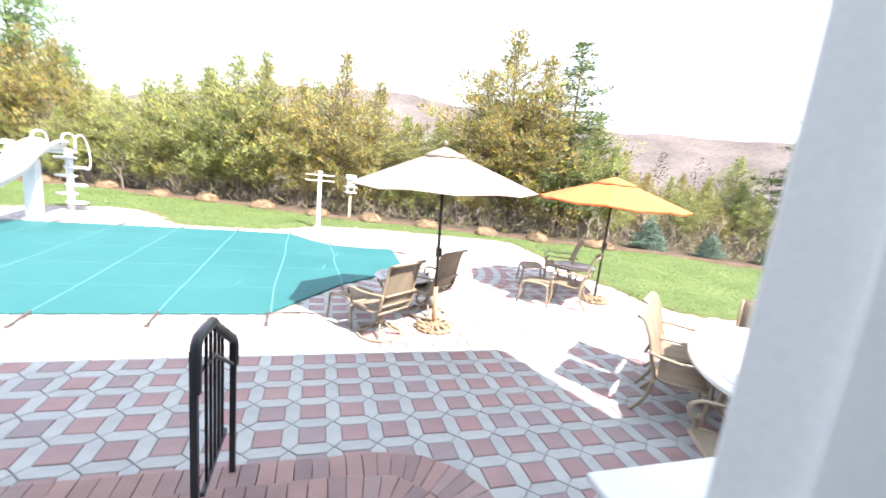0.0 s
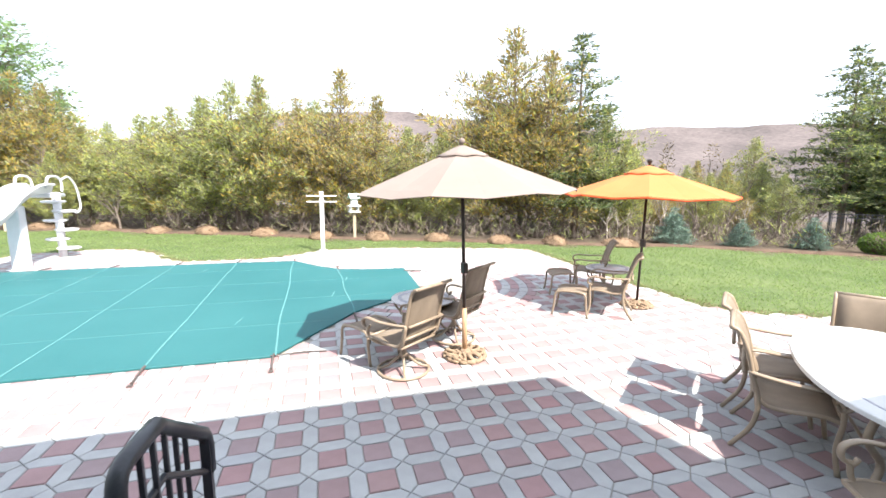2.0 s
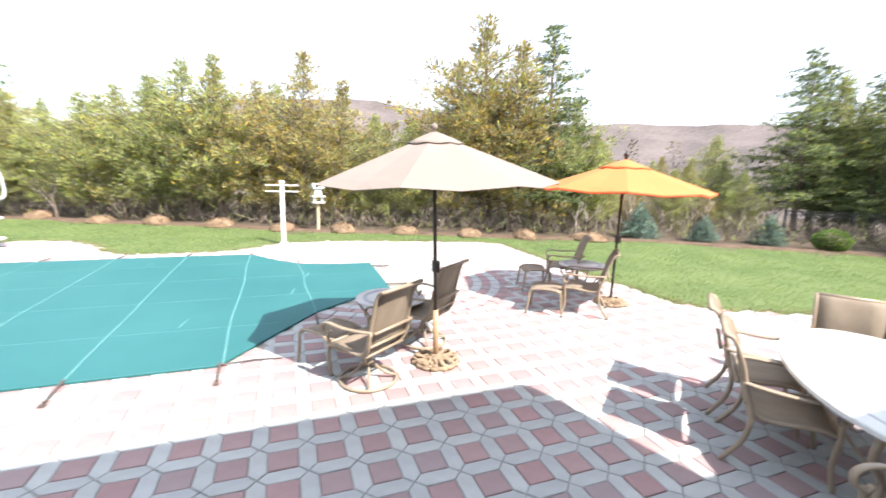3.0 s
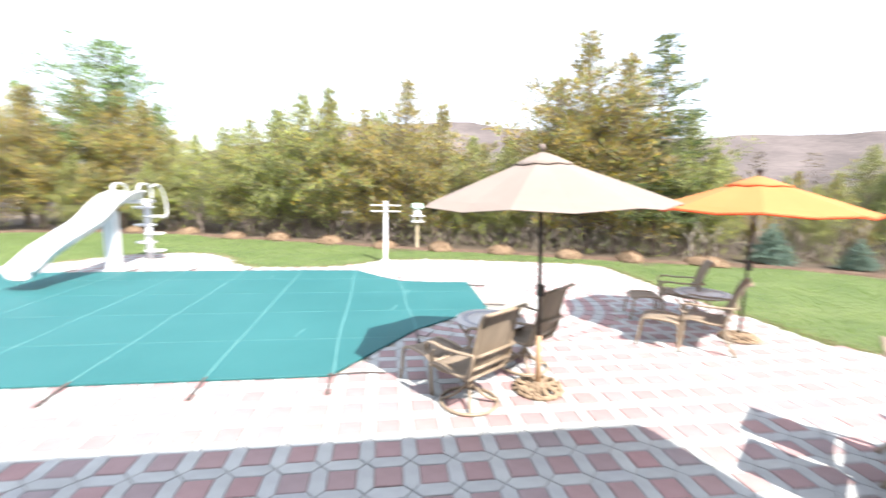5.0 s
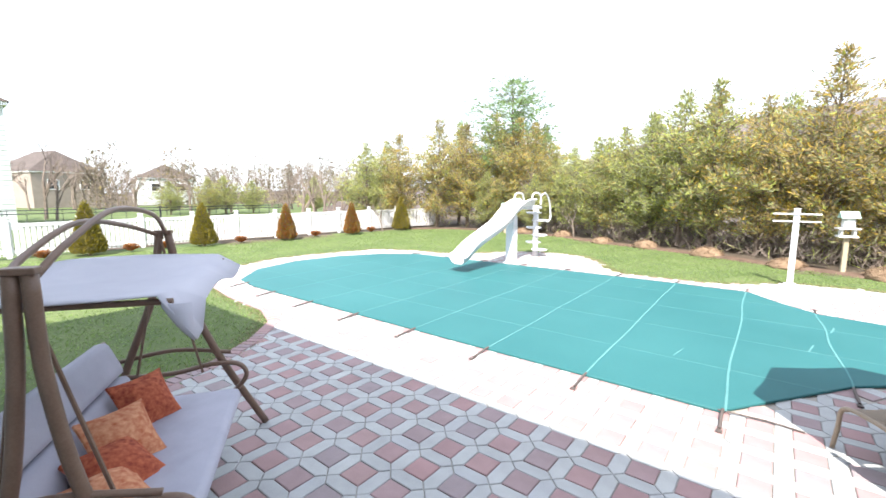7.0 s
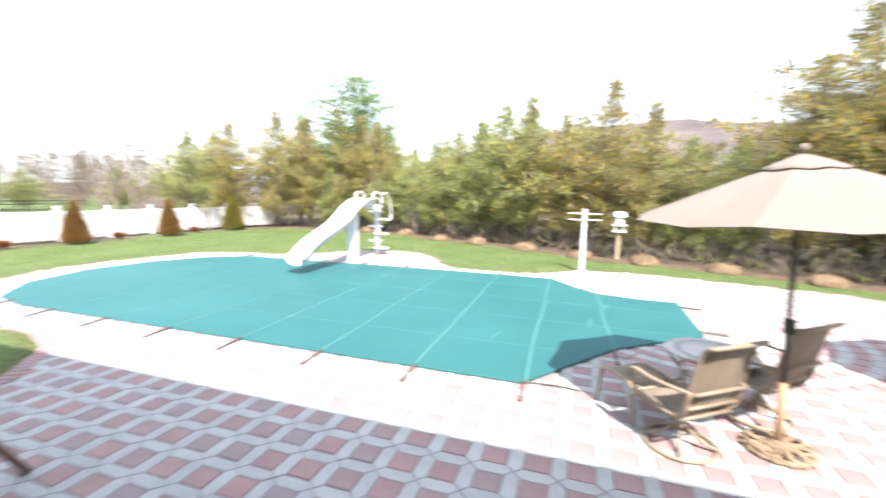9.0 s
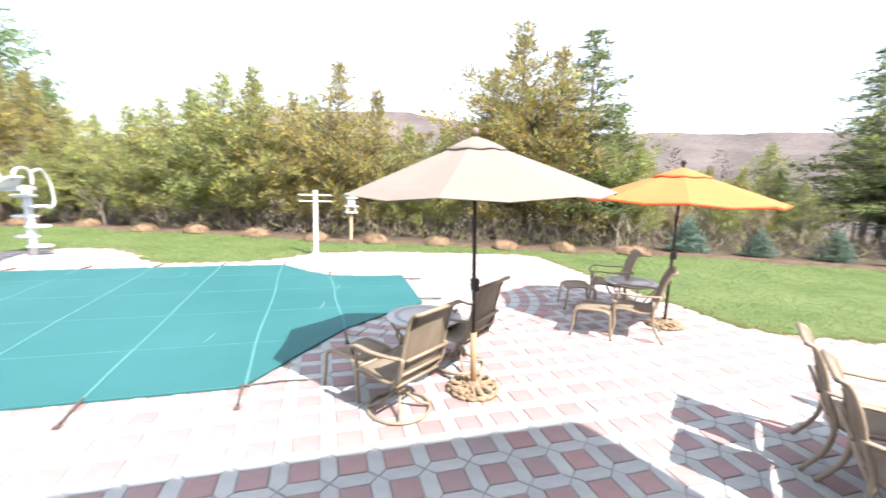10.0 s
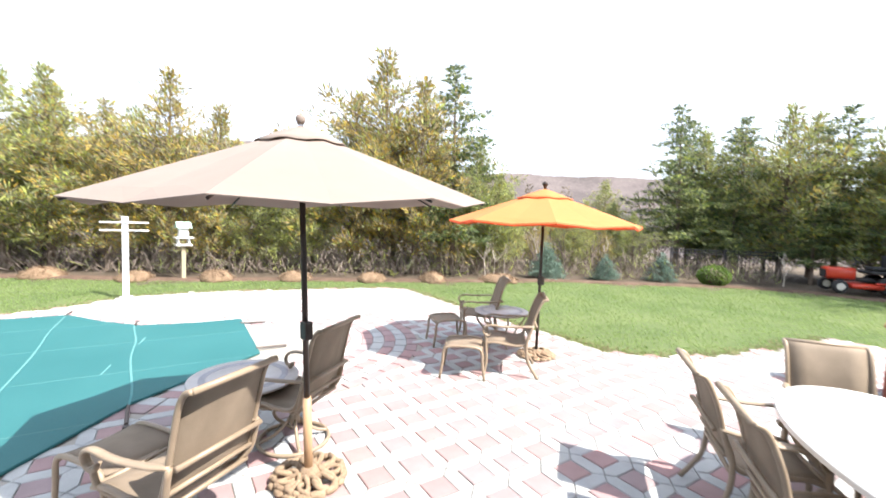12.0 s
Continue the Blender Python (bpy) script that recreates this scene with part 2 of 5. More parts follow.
def smooth_line(pts, steps=5):
    """Catmull-Rom curve through the points."""
    p = [Vector(a) for a in pts]
    p = [p[0] * 2 - p[1]] + p + [p[-1] * 2 - p[-2]]
    out = []
    for i in range(1, len(p) - 2):
        for k in range(steps):
            t = k / steps
            a, b, c, d = p[i - 1], p[i], p[i + 1], p[i + 2]
            out.append(0.5 * (2 * b + (c - a) * t + (2 * a - 5 * b + 4 * c - d) * t * t + (3 * b - a - 3 * c + d) * t ** 3))
    return out + [p[-2]]


def tube(bm, pts, r, seg=8, r2=None, flat=1.0):
    """A round bar along the points; r2: radius at its end; flat: squashes it across."""
    pts = [Vector(p) for p in pts]
    rings, side = [], None
    for i, p in enumerate(pts):
        d = (pts[min(i + 1, len(pts) - 1)] - pts[max(i - 1, 0)]).normalized()
        if side is None:
            side = d.orthogonal().normalized()
            if flat < 1 and abs(d.z) < 0.9:
                side = d.cross(Vector((0, 0, 1))).normalized()
        side = (side - d * side.dot(d)).normalized()
        up = d.cross(side)
        k = r if r2 is None else r + (r2 - r) * i / max(1, len(pts) - 1)
        rings.append([bm.verts.new(p + (side * math.cos(a) + up * math.sin(a) * flat) * k) for a in (2 * math.pi * j / seg for j in range(seg))])
    for a, b in zip(rings, rings[1:]):
        for j in range(seg):
            bm.faces.new((a[j], a[(j + 1) % seg], b[(j + 1) % seg], b[j]))
    bm.faces.new(rings[0][::-1])
    bm.faces.new(rings[-1])
    return bm


def lathe(bm, profile, seg=24, centre=(0, 0, 0), hollow=False):
    """Turns (radius, height) pairs about an upright axis."""
    c = Vector(centre)
    rings = [[bm.verts.new(c + Vector((r * math.cos(a), r * math.sin(a), z))) for a in (2 * math.pi * j / seg for j in range(seg))] for r, z in profile]
    for a, b in zip(rings, rings[1:]):
        for j in range(seg):
            bm.faces.new((a[j], a[(j + 1) % seg], b[(j + 1) % seg], b[j]))
    if not hollow:
        bm.faces.new(rings[0][::-1])
        bm.faces.new(rings[-1])
    return bm


def slab(bm, outline, z0, z1, bevel=0.0):
    """A flat plate with the outline, from z0 up to z1, with a chamfered rim."""
    n = len(outline)
    c = Vector((sum(p[0] for p in outline) / n, sum(p[1] for p in outline) / n))
    low = [bm.verts.new((p[0], p[1], z0)) for p in outline]
    top = [bm.verts.new((p[0], p[1], z1 - bevel)) for p in outline]
    rings = [low, top]
    if bevel:
        ins = []
        for i, p in enumerate(outline):
            a, b = Vector(outline[i - 1]), Vector(outline[(i + 1) % n])
            t = (b - a).normalized()
            nrm = Vector((-t.y, t.x))
            if nrm.dot(c - Vector(p)) < 0 and n < 9:
                nrm = -nrm
            ins.append(bm.verts.new((p[0] + nrm.x * bevel, p[1] + nrm.y * bevel, z1)))
        rings.append(ins)
    for a, b in zip(rings, rings[1:]):
        for i in range(n):
            bm.faces.new((a[i], a[(i + 1) % n], b[(i + 1) % n], b[i]))
    bm.faces.new(rings[-1])
    return bm


def inside(x, y, poly):
    hit = False
    for i in range(len(poly)):
        (x1, y1), (x2, y2) = poly[i - 1], poly[i]
        if (y1 > y) != (y2 > y) and x < (x2 - x1) * (y - y1) / (y2 - y1) + x1:
            hit = not hit
    return hit


def sheet(bm, rows_, thick):
    """A curved cloth: rows of points, given a thickness along its normals."""
    def grid(rs):
        g = [[bm.verts.new(p) for p in r] for r in rs]
        return g
    nr, nc = len(rows_), len(rows_[0])
    R = [[Vector(p) for p in r] for r in rows_]
    N = [[(R[min(i + 1, nr - 1)][j] - R[max(i - 1, 0)][j]).cross(R[i][min(j + 1, nc - 1)] - R[i][max(j - 1, 0)]).normalized() for j in range(nc)] for i in range(nr)]
    A = grid([[R[i][j] + N[i][j] * thick / 2 for j in range(nc)] for i in range(nr)])
    B = grid([[R[i][j] - N[i][j] * thick / 2 for j in range(nc)] for i in range(nr)])
    for i in range(nr - 1):
        for j in range(nc - 1):
            bm.faces.new((A[i][j], A[i][j + 1], A[i + 1][j + 1], A[i + 1][j]))
            bm.faces.new((B[i][j], B[i + 1][j], B[i + 1][j + 1], B[i][j + 1]))
    for i in range(nr - 1):
        bm.faces.new((A[i][0], A[i + 1][0], B[i + 1][0], B[i][0]))
        bm.faces.new((A[i][-1], B[i][-1], B[i + 1][-1], A[i + 1][-1]))
    for j in range(nc - 1):
        bm.faces.new((A[0][j], B[0][j], B[0][j + 1], A[0][j + 1]))
        bm.faces.new((A[-1][j], A[-1][j + 1], B[-1][j + 1], B[-1][j]))
    return bm


def B():
    return bmesh.new()


# ---- plan ----
PATIO = [(9.5, 0.1), (9.5, 4.9), (7.8, 5.05), (6.5, 5.3), (5.4, 5.75), (4.85, 6.4), (4.75, 8.0), (4.72, 11.0), (4.7, 12.6), (4.3, 13.1), (1.7, 13.7), (-0.4, 14.1), (-1.6, 13.95), (-2.5, 13.2), (-3.4, 12.75), (-5.0, 12.75), (-5.7, 13.3), (-6.4, 14.5), (-7.1, 15.2), (-8.1, 15.35), (-9.4, 14.9), (-10.4, 13.6), (-11.3, 12.9), (-12.6, 12.75), (-14.0, 12.2), (-14.6, 10.4), (-14.9, 8.4), (-14.3, 6.8), (-12.9, 5.5), (-10.8, 5.15), (-9.3, 5.05), (-8.5, 4.75), (-7.9, 4.1), (-7.4, 3.3), (-7.15, 2.2), (-7.1, 0.1)]
COVER = [(-2.26, 5.86), (-1.8, 6.5), (-1.15, 7.4), (-0.5, 7.95), (0.22, 8.5), (0.26, 10.66), (-0.5, 10.68), (-1.26, 10.85), (-1.8, 11.4), (-2.34, 12.15), (-3.8, 12.2), (-6.8, 12.15), (-9.6, 12.05), (-11.75, 12.0), (-12.75, 11.3), (-13.5, 10.0), (-13.75, 8.5), (-13.3, 7.0), (-12.3, 6.05), (-11.3, 5.86)]
LAWN_EDGE = [(-21.0, 3.0), (-21.0, 8.6), (-20.2, 12.0), (-20.0, 15.5), (-19.6, 19.4), (-17.5, 21.5), (-14.0, 22.0), (-10.3, 21.1), (-7.9, 19.6), (-6.0, 19.05), (-3.8, 18.1), (-1.7, 16.9), (0.3, 16.1), (2.4, 15.5), (4.5, 14.5), (6.3, 13.8), (8.4, 13.0), (10.5, 12.4), (12.0, 11.2), (13.6, 10.2), (15.2, 9.3), (16.8, 7.4), (17.2, 5.0), (18.5, 0.0), (20.0, -10.0)]
STEP = [(-3.3, 0.22), (-3.3, 2.38), (-1.15, 2.38), (-0.88, 2.31), (-0.66, 2.15), (-0.52, 1.92), (-0.47, 1.65), (-0.47, 0.22)]
LANDING = [(-3.2, 0.22), (-3.2, 1.98), (-1.35, 1.98), (-1.1, 1.92), (-0.92, 1.74), (-0.86, 1.5), (-0.86, 0.22)]
STEP_Z, LAND_Z, FLOOR_Z = 0.32, 0.49, 0.66


def ground_height(x, y):
    d = math.hypot(x, y - 8)
    side = min(1.0, max(0.0, (y + 0.9 * x - 8) / 30.0))
    fall = min(1.0, max(0.0, (d - 26) / 110.0))
    return -0.03 - 17.0 * side * fall * fall * (3 - 2 * fall)


def build_ground():
    lawn = [(-80, -60)] + [(-80, 60), (-40, 30)] + LAWN_EDGE + [(20, -60)]
    bm = B()
    rad = [0, 2, 4, 6, 8, 10, 12, 14, 16, 18, 20, 22, 24, 26, 29, 33, 38, 45, 55, 70, 90, 120, 160, 220, 320, 500, 900, 2500]
    seg = 96
    rings = []
    for r in rad[1:]:
        rings.append([bm.verts.new((r * math.cos(a), 8 + r * math.sin(a), ground_height(r * math.cos(a), 8 + r * math.sin(a)))) for a in (2 * math.pi * j / seg for j in range(seg))])
    mid = bm.verts.new((0, 8, -0.03))
    for j in range(seg):
        bm.faces.new((mid, rings[0][j], rings[0][(j + 1) % seg]))
    for a, b in zip(rings, rings[1:]):
        for j in range(seg):
            bm.faces.new((a[j], b[j], b[(j + 1) % seg], a[(j + 1) % seg]))
    for f in bm.faces:
        c = f.calc_center_median()
        f.material_index = 0 if inside(c.x, c.y, lawn) else 1
    g = part("ground", bm, "grass", smooth=True)
    g.data.materials.append(M["litter"])
    tagged(g, "green lawn falling away to brown leaf litter under trees", "lawn", kind="structure")
    # mulch bed along the far edge of the lawn
    bm = B()
    line = LAWN_EDGE[4:]
    prev = None
    for i, (x, y) in enumerate(line):
        a, b = line[max(0, i - 1)], line[min(len(line) - 1, i + 1)]
        t = Vector((b[0] - a[0], b[1] - a[1])).normalized()
        nrm = Vector((-t.y, t.x))
        row = [bm.verts.new((x + nrm.x * k, y + nrm.y * k, z)) for k, z in ((-0.22, -0.045), (-0.16, 0.02), (0.1, 0.04), (0.35, 0.02), (0.7, -0.04))]
        if prev:
            for j in range(4):
                bm.faces.new((prev[j], prev[j + 1], row[j + 1], row[j]))
        prev = row
    tagged(part("mulch_bed", bm, "mulch", smooth=True), "dark brown bark mulch bed along the lawn's edge", "mulch bed", kind="structure")


def build_hills():
    """Wooded ridge beyond the valley."""
    bm = B()
    prof = [(-75, 2), (-50, 4), (-38, 10), (-24, 24), (-14, 42), (-5, 56), (3, 62), (11, 64), (20, 56), (30, 49), (42, 47), (54, 44), (66, 38), (80, 26), (100, 8), (120, -5)]
    cols = []
    for k in range(0, 196):
        az = -75 + k
        i = max(j for j in range(len(prof) - 1) if prof[j][0] <= az)
        (a0, h0), (a1, h1) = prof[i], prof[i + 1]
        h = h0 + (h1 - h0) * (az - a0) / (a1 - a0)
        col = []
        for s in range(13):
            d = 170 + s * 19.0
            f = s / 12
            z = -18 + (h + 18) * (f ** 1.25)
            p = Vector((d * math.sin(radians(az)), d * math.cos(radians(az)), z))
            p.z += noise.noise(p * 0.02) * 3 * f + noise.noise(p * 0.35) * 0.9
            col.append(bm.verts.new(p))
        cols.append(col)
    for a, b in zip(cols, cols[1:]):
        for i in range(12):
            bm.faces.new((a[i], b[i], b[i + 1], a[i + 1]))
    tagged(part("backdrop_hill", bm, "hill", smooth=True), "brown leafless wooded ridge beyond the valley", "hill", kind="structure")


def build_house():
    """The house at whose door the walk begins: doorway, and unseen walls and roof that shade the patio."""
    def wall(name, cx, cy, cz, sx, sy, sz):
        tagged(part(name, box(B(), (cx, cy, cz), (sx, sy, sz)), "siding"), "pale siding house wall with doorway to the patio", "wall", kind="structure")
    y0, y1, top, low = -0.03, 0.22, 5.18, 4.36
    dl, dr, dt = -2.22, -0.97, 2.95
    wall("wall_front_left", (-9.0 + dl) / 2, (y0 + y1) / 2, top / 2, dl + 9.0, y1 - y0, top)
    wall("wall_front_right", (dr + 2.6) / 2, (y0 + y1) / 2, top / 2, 2.6 - dr, y1 - y0, top)
    wall("wall_front_over_door", (dl + dr) / 2, (y0 + y1) / 2, (dt + top) / 2, dr - dl, y1 - y0, top - dt)
    wall("wall_west", -9.125, -4.0, top / 2, 0.25, 8.44, top)
    wall("wall_return", 2.475, -0.395, top / 2, 0.25, 0.73, top)
    # wing is never in view; added to shade the paving by the dining table
    wall("wall_wing_front", 6.24, -0.885, low / 2, 7.78, 0.25, low)
    wall("wall_east", 10.0, -4.5, low / 2, 0.25, 7.0, low)
    wall("wall_north", 0.4, -8.1, low / 2, 19.5, 0.25, low)
    tagged(part("floor", box(B(), (0.45, -4.52, FLOOR_Z - 0.1), (18.7, 6.9, 0.2)), "old_wood"), "wooden floor inside the house", "floor", kind="structure")
    tagged(part("floor_by_door", box(B(), (-3.33, -0.55, FLOOR_Z - 0.1), (11.3, 1.03, 0.2)), "old_wood"), "wooden floor inside the patio door", "floor", kind="structure")
    tagged(part("ceiling", box(B(), (0.45, -4.52, 3.2), (18.7, 6.9, 0.2)), "plaster"), "plain white ceiling inside the house", "ceiling", kind="structure")
    tagged(part("ceiling_by_door", box(B(), (-3.33, -0.55, 3.2), (11.3, 1.03, 0.2)), "plaster"), "plain white ceiling inside the patio door", "ceiling", kind="structure")
    # unseen eaves; height and slanted right end chosen for the shadow edge they cast
    eaves = [(-9.4, 0.6), (2.79, 0.6), (4.2, -3.9), (4.2, -8.4), (-9.4, -8.4)]
    bm = slab(B(), eaves[::-1], 5.18, 5.385)
    vs = [bm.verts.new((x, y, 5.39)) for x, y in eaves] + [bm.verts.new((-6.0, -3.9, 7.4)), bm.verts.new((0.6, -3.9, 7.4))]
    for f in ((0, 1, 6, 5), (1, 2, 6), (2, 3, 6), (3, 4, 5, 6), (4, 0, 5)):
        bm.faces.new([vs[i] for i in f])
    tagged(part("roof_main", bm, "roof"), "unseen brown shingled hip roof, eaves set to shade the patio", "roof", kind="structure")
    # unseen wing roof; height and left end chosen for where its shadow falls
    tagged(part("roof_wing", box(B(), (6.85, -4.4, 4.46), (7.7, 8.0, 0.2)), "roof"), "unseen brown shingled wing roof, set to shade the patio", "roof", kind="structure")
    door = thing("door_1", pose(0, 0, 0), "white painted door frame of the patio doorway", "door frame", kind="structure")
    for x, sx in ((dl + 0.055, 0.11), (dr - 0.03, 0.06)):
        bm = B()
        box(bm, (x, 0.095, (FLOOR_Z + dt) / 2), (sx, 0.30, dt - FLOOR_Z), bevel=0.006)
        part("jamb", bm, "white", door)
    part("stop_moulding", box(B(), (dr - 0.075, 0.06, (FLOOR_Z + dt) / 2), (0.03, 0.10, dt - FLOOR_Z - 0.12), bevel=0.008), "white", door)
    part("casing", box(B(), (dr + 0.05, 0.245, (FLOOR_Z + dt) / 2), (0.12, 0.045, dt - FLOOR_Z), bevel=0.01), "white", door)
    part("head", box(B(), ((dl + dr) / 2, 0.095, dt - 0.05), (dr - dl - 0.18, 0.28, 0.1), bevel=0.006), "white", door)
    part("threshold", box(B(), ((dl + dr) / 2, 0.10, FLOOR_Z + 0.012), (dr - dl - 0.18, 0.30, 0.03), bevel=0.006), "steel", door)


def build_patio():
    base = thing("patio", pose(0, 0, 0), "patio of red square and grey hexagonal concrete pavers", "patio", kind="structure")
    part("sand_bed", slab(B(), PATIO, -0.12, -0.014), "joint", base)
    return base


def build_cover():
    ob = thing("pool_cover", pose(0, 0, 0), "teal mesh safety cover stretched over a swimming pool", "pool cover")
    bm = B()
    slab(bm, COVER, 0.004, 0.030, 0.006)
    part("mesh_panel", bm, "cover", ob)

    def span_y(x):
        ys = []
        for i in range(len(COVER)):
            (x1, y1), (x2, y2) = COVER[i - 1], COVER[i]
            if (x1 > x) != (x2 > x):
                ys.append(y1 + (y2 - y1) * (x - x1) / (x2 - x1))
        return min(ys), max(ys)

    def span_x(y):
        xs = []
        for i in range(len(COVER)):
            (x1, y1), (x2, y2) = COVER[i - 1], COVER[i]
            if (y1 > y) != (y2 > y):
                xs.append(x1 + (x2 - x1) * (y - y1) / (y2 - y1))
        return min(xs), max(xs)

    rng = random.Random(3)
    for k in range(9):
        x = -1.24 if k == 0 else -2.31 - 1.36 * (k - 1)
        lo, hi = span_y(x)
        pts = [(x + 0.07 - 0.14 * j / 12 + 0.004 * math.sin(j * 1.7 + k) + (0.020 if k < 2 else 0.006) * math.sin(j * 0.9 + 2 * k), lo + (hi - lo) * j / 12, 0.034) for j in range(13)]
        bm = B()
        tube(bm, pts, 0.0125, 6, flat=0.2)
        part("strap", bm, "strap", ob, "pale webbing strap")
        for s, y in ((-1, lo), (1, hi)):
            x -= s * 0.07 * (1 if s < 0 else 2)
            bm = B()
            tube(bm, [(x, y - s * 0.03, 0.036), (x, y + s * 0.10, 0.03), (x + 0.01, y + s * 0.36, 0.016)], 0.016, 6, flat=0.8)
            box(bm, (x + 0.01, y + s * 0.40, 0.008), (0.05, 0.05, 0.016))
            part("spring_anchor", bm, "spring", ob, "dark spring sleeve hooked to a deck anchor")
    for k in range(4):
        y = 7.05 + 1.35 * k
        lo, hi = span_x(y)
        bm = B()
        tube(bm, [(lo + (hi - lo) * j / 10, y + 0.015 * math.sin(j), 0.0305) for j in range(11)], 0.009, 5, flat=0.3)
        part("seam", bm, "seam", ob, "thin cross seam")
    for y in (8.0, 9.6):
        bm = B()
        tube(bm, [(0.2, y + 0.7, 0.034), (0.62, y + 0.72, 0.014)], 0.02, 6, flat=0.8)
        part("spring_anchor", bm, "spring", ob)
    bm = B()
    tube(bm, [(-2.28, 5.86, 0.03), (-1.9, 5.93, 0.016), (-1.62, 5.90, 0.012)], 0.009, 6)
    part("spring_anchor", bm, "spring", ob)
    for (x, y) in ((-2.9, 7.15), (-1.5, 8.4), (-1.2, 9.6), (-4.3, 11.2)):
        bm = B()
        tube(bm, [(x, y, 0.033), (x + 0.06, y + 0.35, 0.033)], 0.012, 5, flat=0.2)
        part("patch", bm, "strap", ob)


# ---- furniture ----
def chair(kind, m, label, group):
    """A sling chair facing +x. kind: 'dining', 'lounge' (four legs) or 'swivel' (ring pedestal)."""
    top = 1.07 if kind == "swivel" else 1.0
    w = 0.28
    ob = thing({"dining": "dining_chair", "lounge": "lounge_chair", "swivel": "swivel_chair"}[kind], m, label, "chair", group)
    rail = smooth_line([(0.30, 0, 0.405), (0.18, 0, 0.43), (-0.08, 0, 0.40), (-0.20, 0, 0.43), (-0.255, 0, 0.55), (-0.305, 0, 0.76), (-0.355, 0, top - 0.10), (-0.40, 0, top - 0.02), (-0.45, 0, top)], 4)
    for s in (-1, 1):
        part("side_rail", tube(B(), [(p.x, s * w, p.z) for p in rail], 0.017, 8), "bronze", ob, smooth=True)
        arm = smooth_line([(-0.30, s * w, 0.66), (-0.18, s * (w + 0.035), 0.655), (0.05, s * (w + 0.045), 0.645), (0.22, s * (w + 0.04), 0.655), (0.31, s * (w + 0.03), 0.62), (0.315, s * (w + 0.02), 0.55), (0.26, s * (w + 0.015), 0.52), (0.235, s * (w + 0.01), 0.56)], 4)
        part("arm", tube(B(), arm, 0.025, 10, flat=0.55), "bronze", ob, smooth=True)
        if kind != "swivel":
            leg = smooth_line([(0.28, s * (w + 0.02), 0.55), (0.285, s * (w + 0.01), 0.40), (0.27, s * w, 0.2), (0.30, s * (w + 0.01), 0.0)], 4)
            part("front_leg", tube(B(), leg, 0.019, 8), "bronze", ob, smooth=True)
            leg = smooth_line([(-0.29, s * (w + 0.01), 0.66), (-0.22, s * (w + 0.012), 0.46), (-0.24, s * (w + 0.01), 0.22), (-0.37, s * (w + 0.02), 0.0)], 4)
            part("rear_leg", tube(B(), leg, 0.019, 8), "bronze", ob, smooth=True)
        else:
            leg = smooth_line([(0.27, s * (w + 0.02), 0.54), (0.25, s * w, 0.42), (0.12, s * (w - 0.05), 0.36), (-0.02, s * 0.10, 0.345)], 4)
            part("arm_support", tube(B(), leg, 0.018, 8), "bronze", ob, smooth=True)
            part("rear_brace", tube(B(), smooth_line([(-0.30, s * (w + 0.01), 0.66), (-0.25, s * w, 0.46), (-0.14, s * (w - 0.06), 0.36), (-0.02, s * 0.10, 0.345)], 4), 0.018, 8), "bronze", ob, smooth=True)
    for (x, z, r) in ((0.295, 0.405, 0.015), (-0.45, top, 0.02), (-0.262, 0.50, 0.015), (-0.335, 0.655, 0.017), (-0.225, 0.395, 0.015)):
        part("crossbar", tube(B(), [(x, -w, z), (x, w, z)], r, 8), "bronze", ob, smooth=True)
    seat = [p for p in rail if p.z < 0.47]
    back = [p for p in rail if p.z > 0.46]
    sag = 0.018
    part("seat_sling", sheet(B(), [[(p.x, (j / 4 - 0.5) * 2 * (w - 0.012), p.z + 0.006 - sag * math.sin(math.pi * j / 4)) for j in range(5)] for p in seat], 0.006), "sling", ob, "brown woven sling seat", True)
    part("back_sling", sheet(B(), [[(p.x - sag * math.sin(math.pi * j / 4), (j / 4 - 0.5) * 2 * (w - 0.012), p.z) for j in range(5)] for p in back], 0.006), "sling", ob, "brown woven sling back", True)
    if kind == "swivel":
        ring = [(0.29 * math.cos(a), 0.29 * math.sin(a), 0.02) for a in (2 * math.pi * k / 32 for k in range(33))]
        part("base_ring", tube(B(), ring, 0.017, 8), "bronze", ob, smooth=True)
        for k in range(4):
            a = math.pi / 4 + k * math.pi / 2
            part("spoke", tube(B(), smooth_line([(0.285 * math.cos(a), 0.285 * math.sin(a), 0.03), (0.16 * math.cos(a), 0.16 * math.sin(a), 0.075), (0.03 * math.cos(a), 0.03 * math.sin(a), 0.20)], 4), 0.015, 8), "bronze", ob, smooth=True)
        part("pedestal", lathe(B(), [(0.05, 0.17), (0.045, 0.22), (0.03, 0.24), (0.03, 0.31), (0.10, 0.33), (0.10, 0.355)], 16), "bronze", ob, smooth=True)
        part("rocker_plate", box(B(), (-0.02, 0, 0.365), (0.24, 0.30, 0.03), bevel=0.006), "bronze", ob)
    return ob


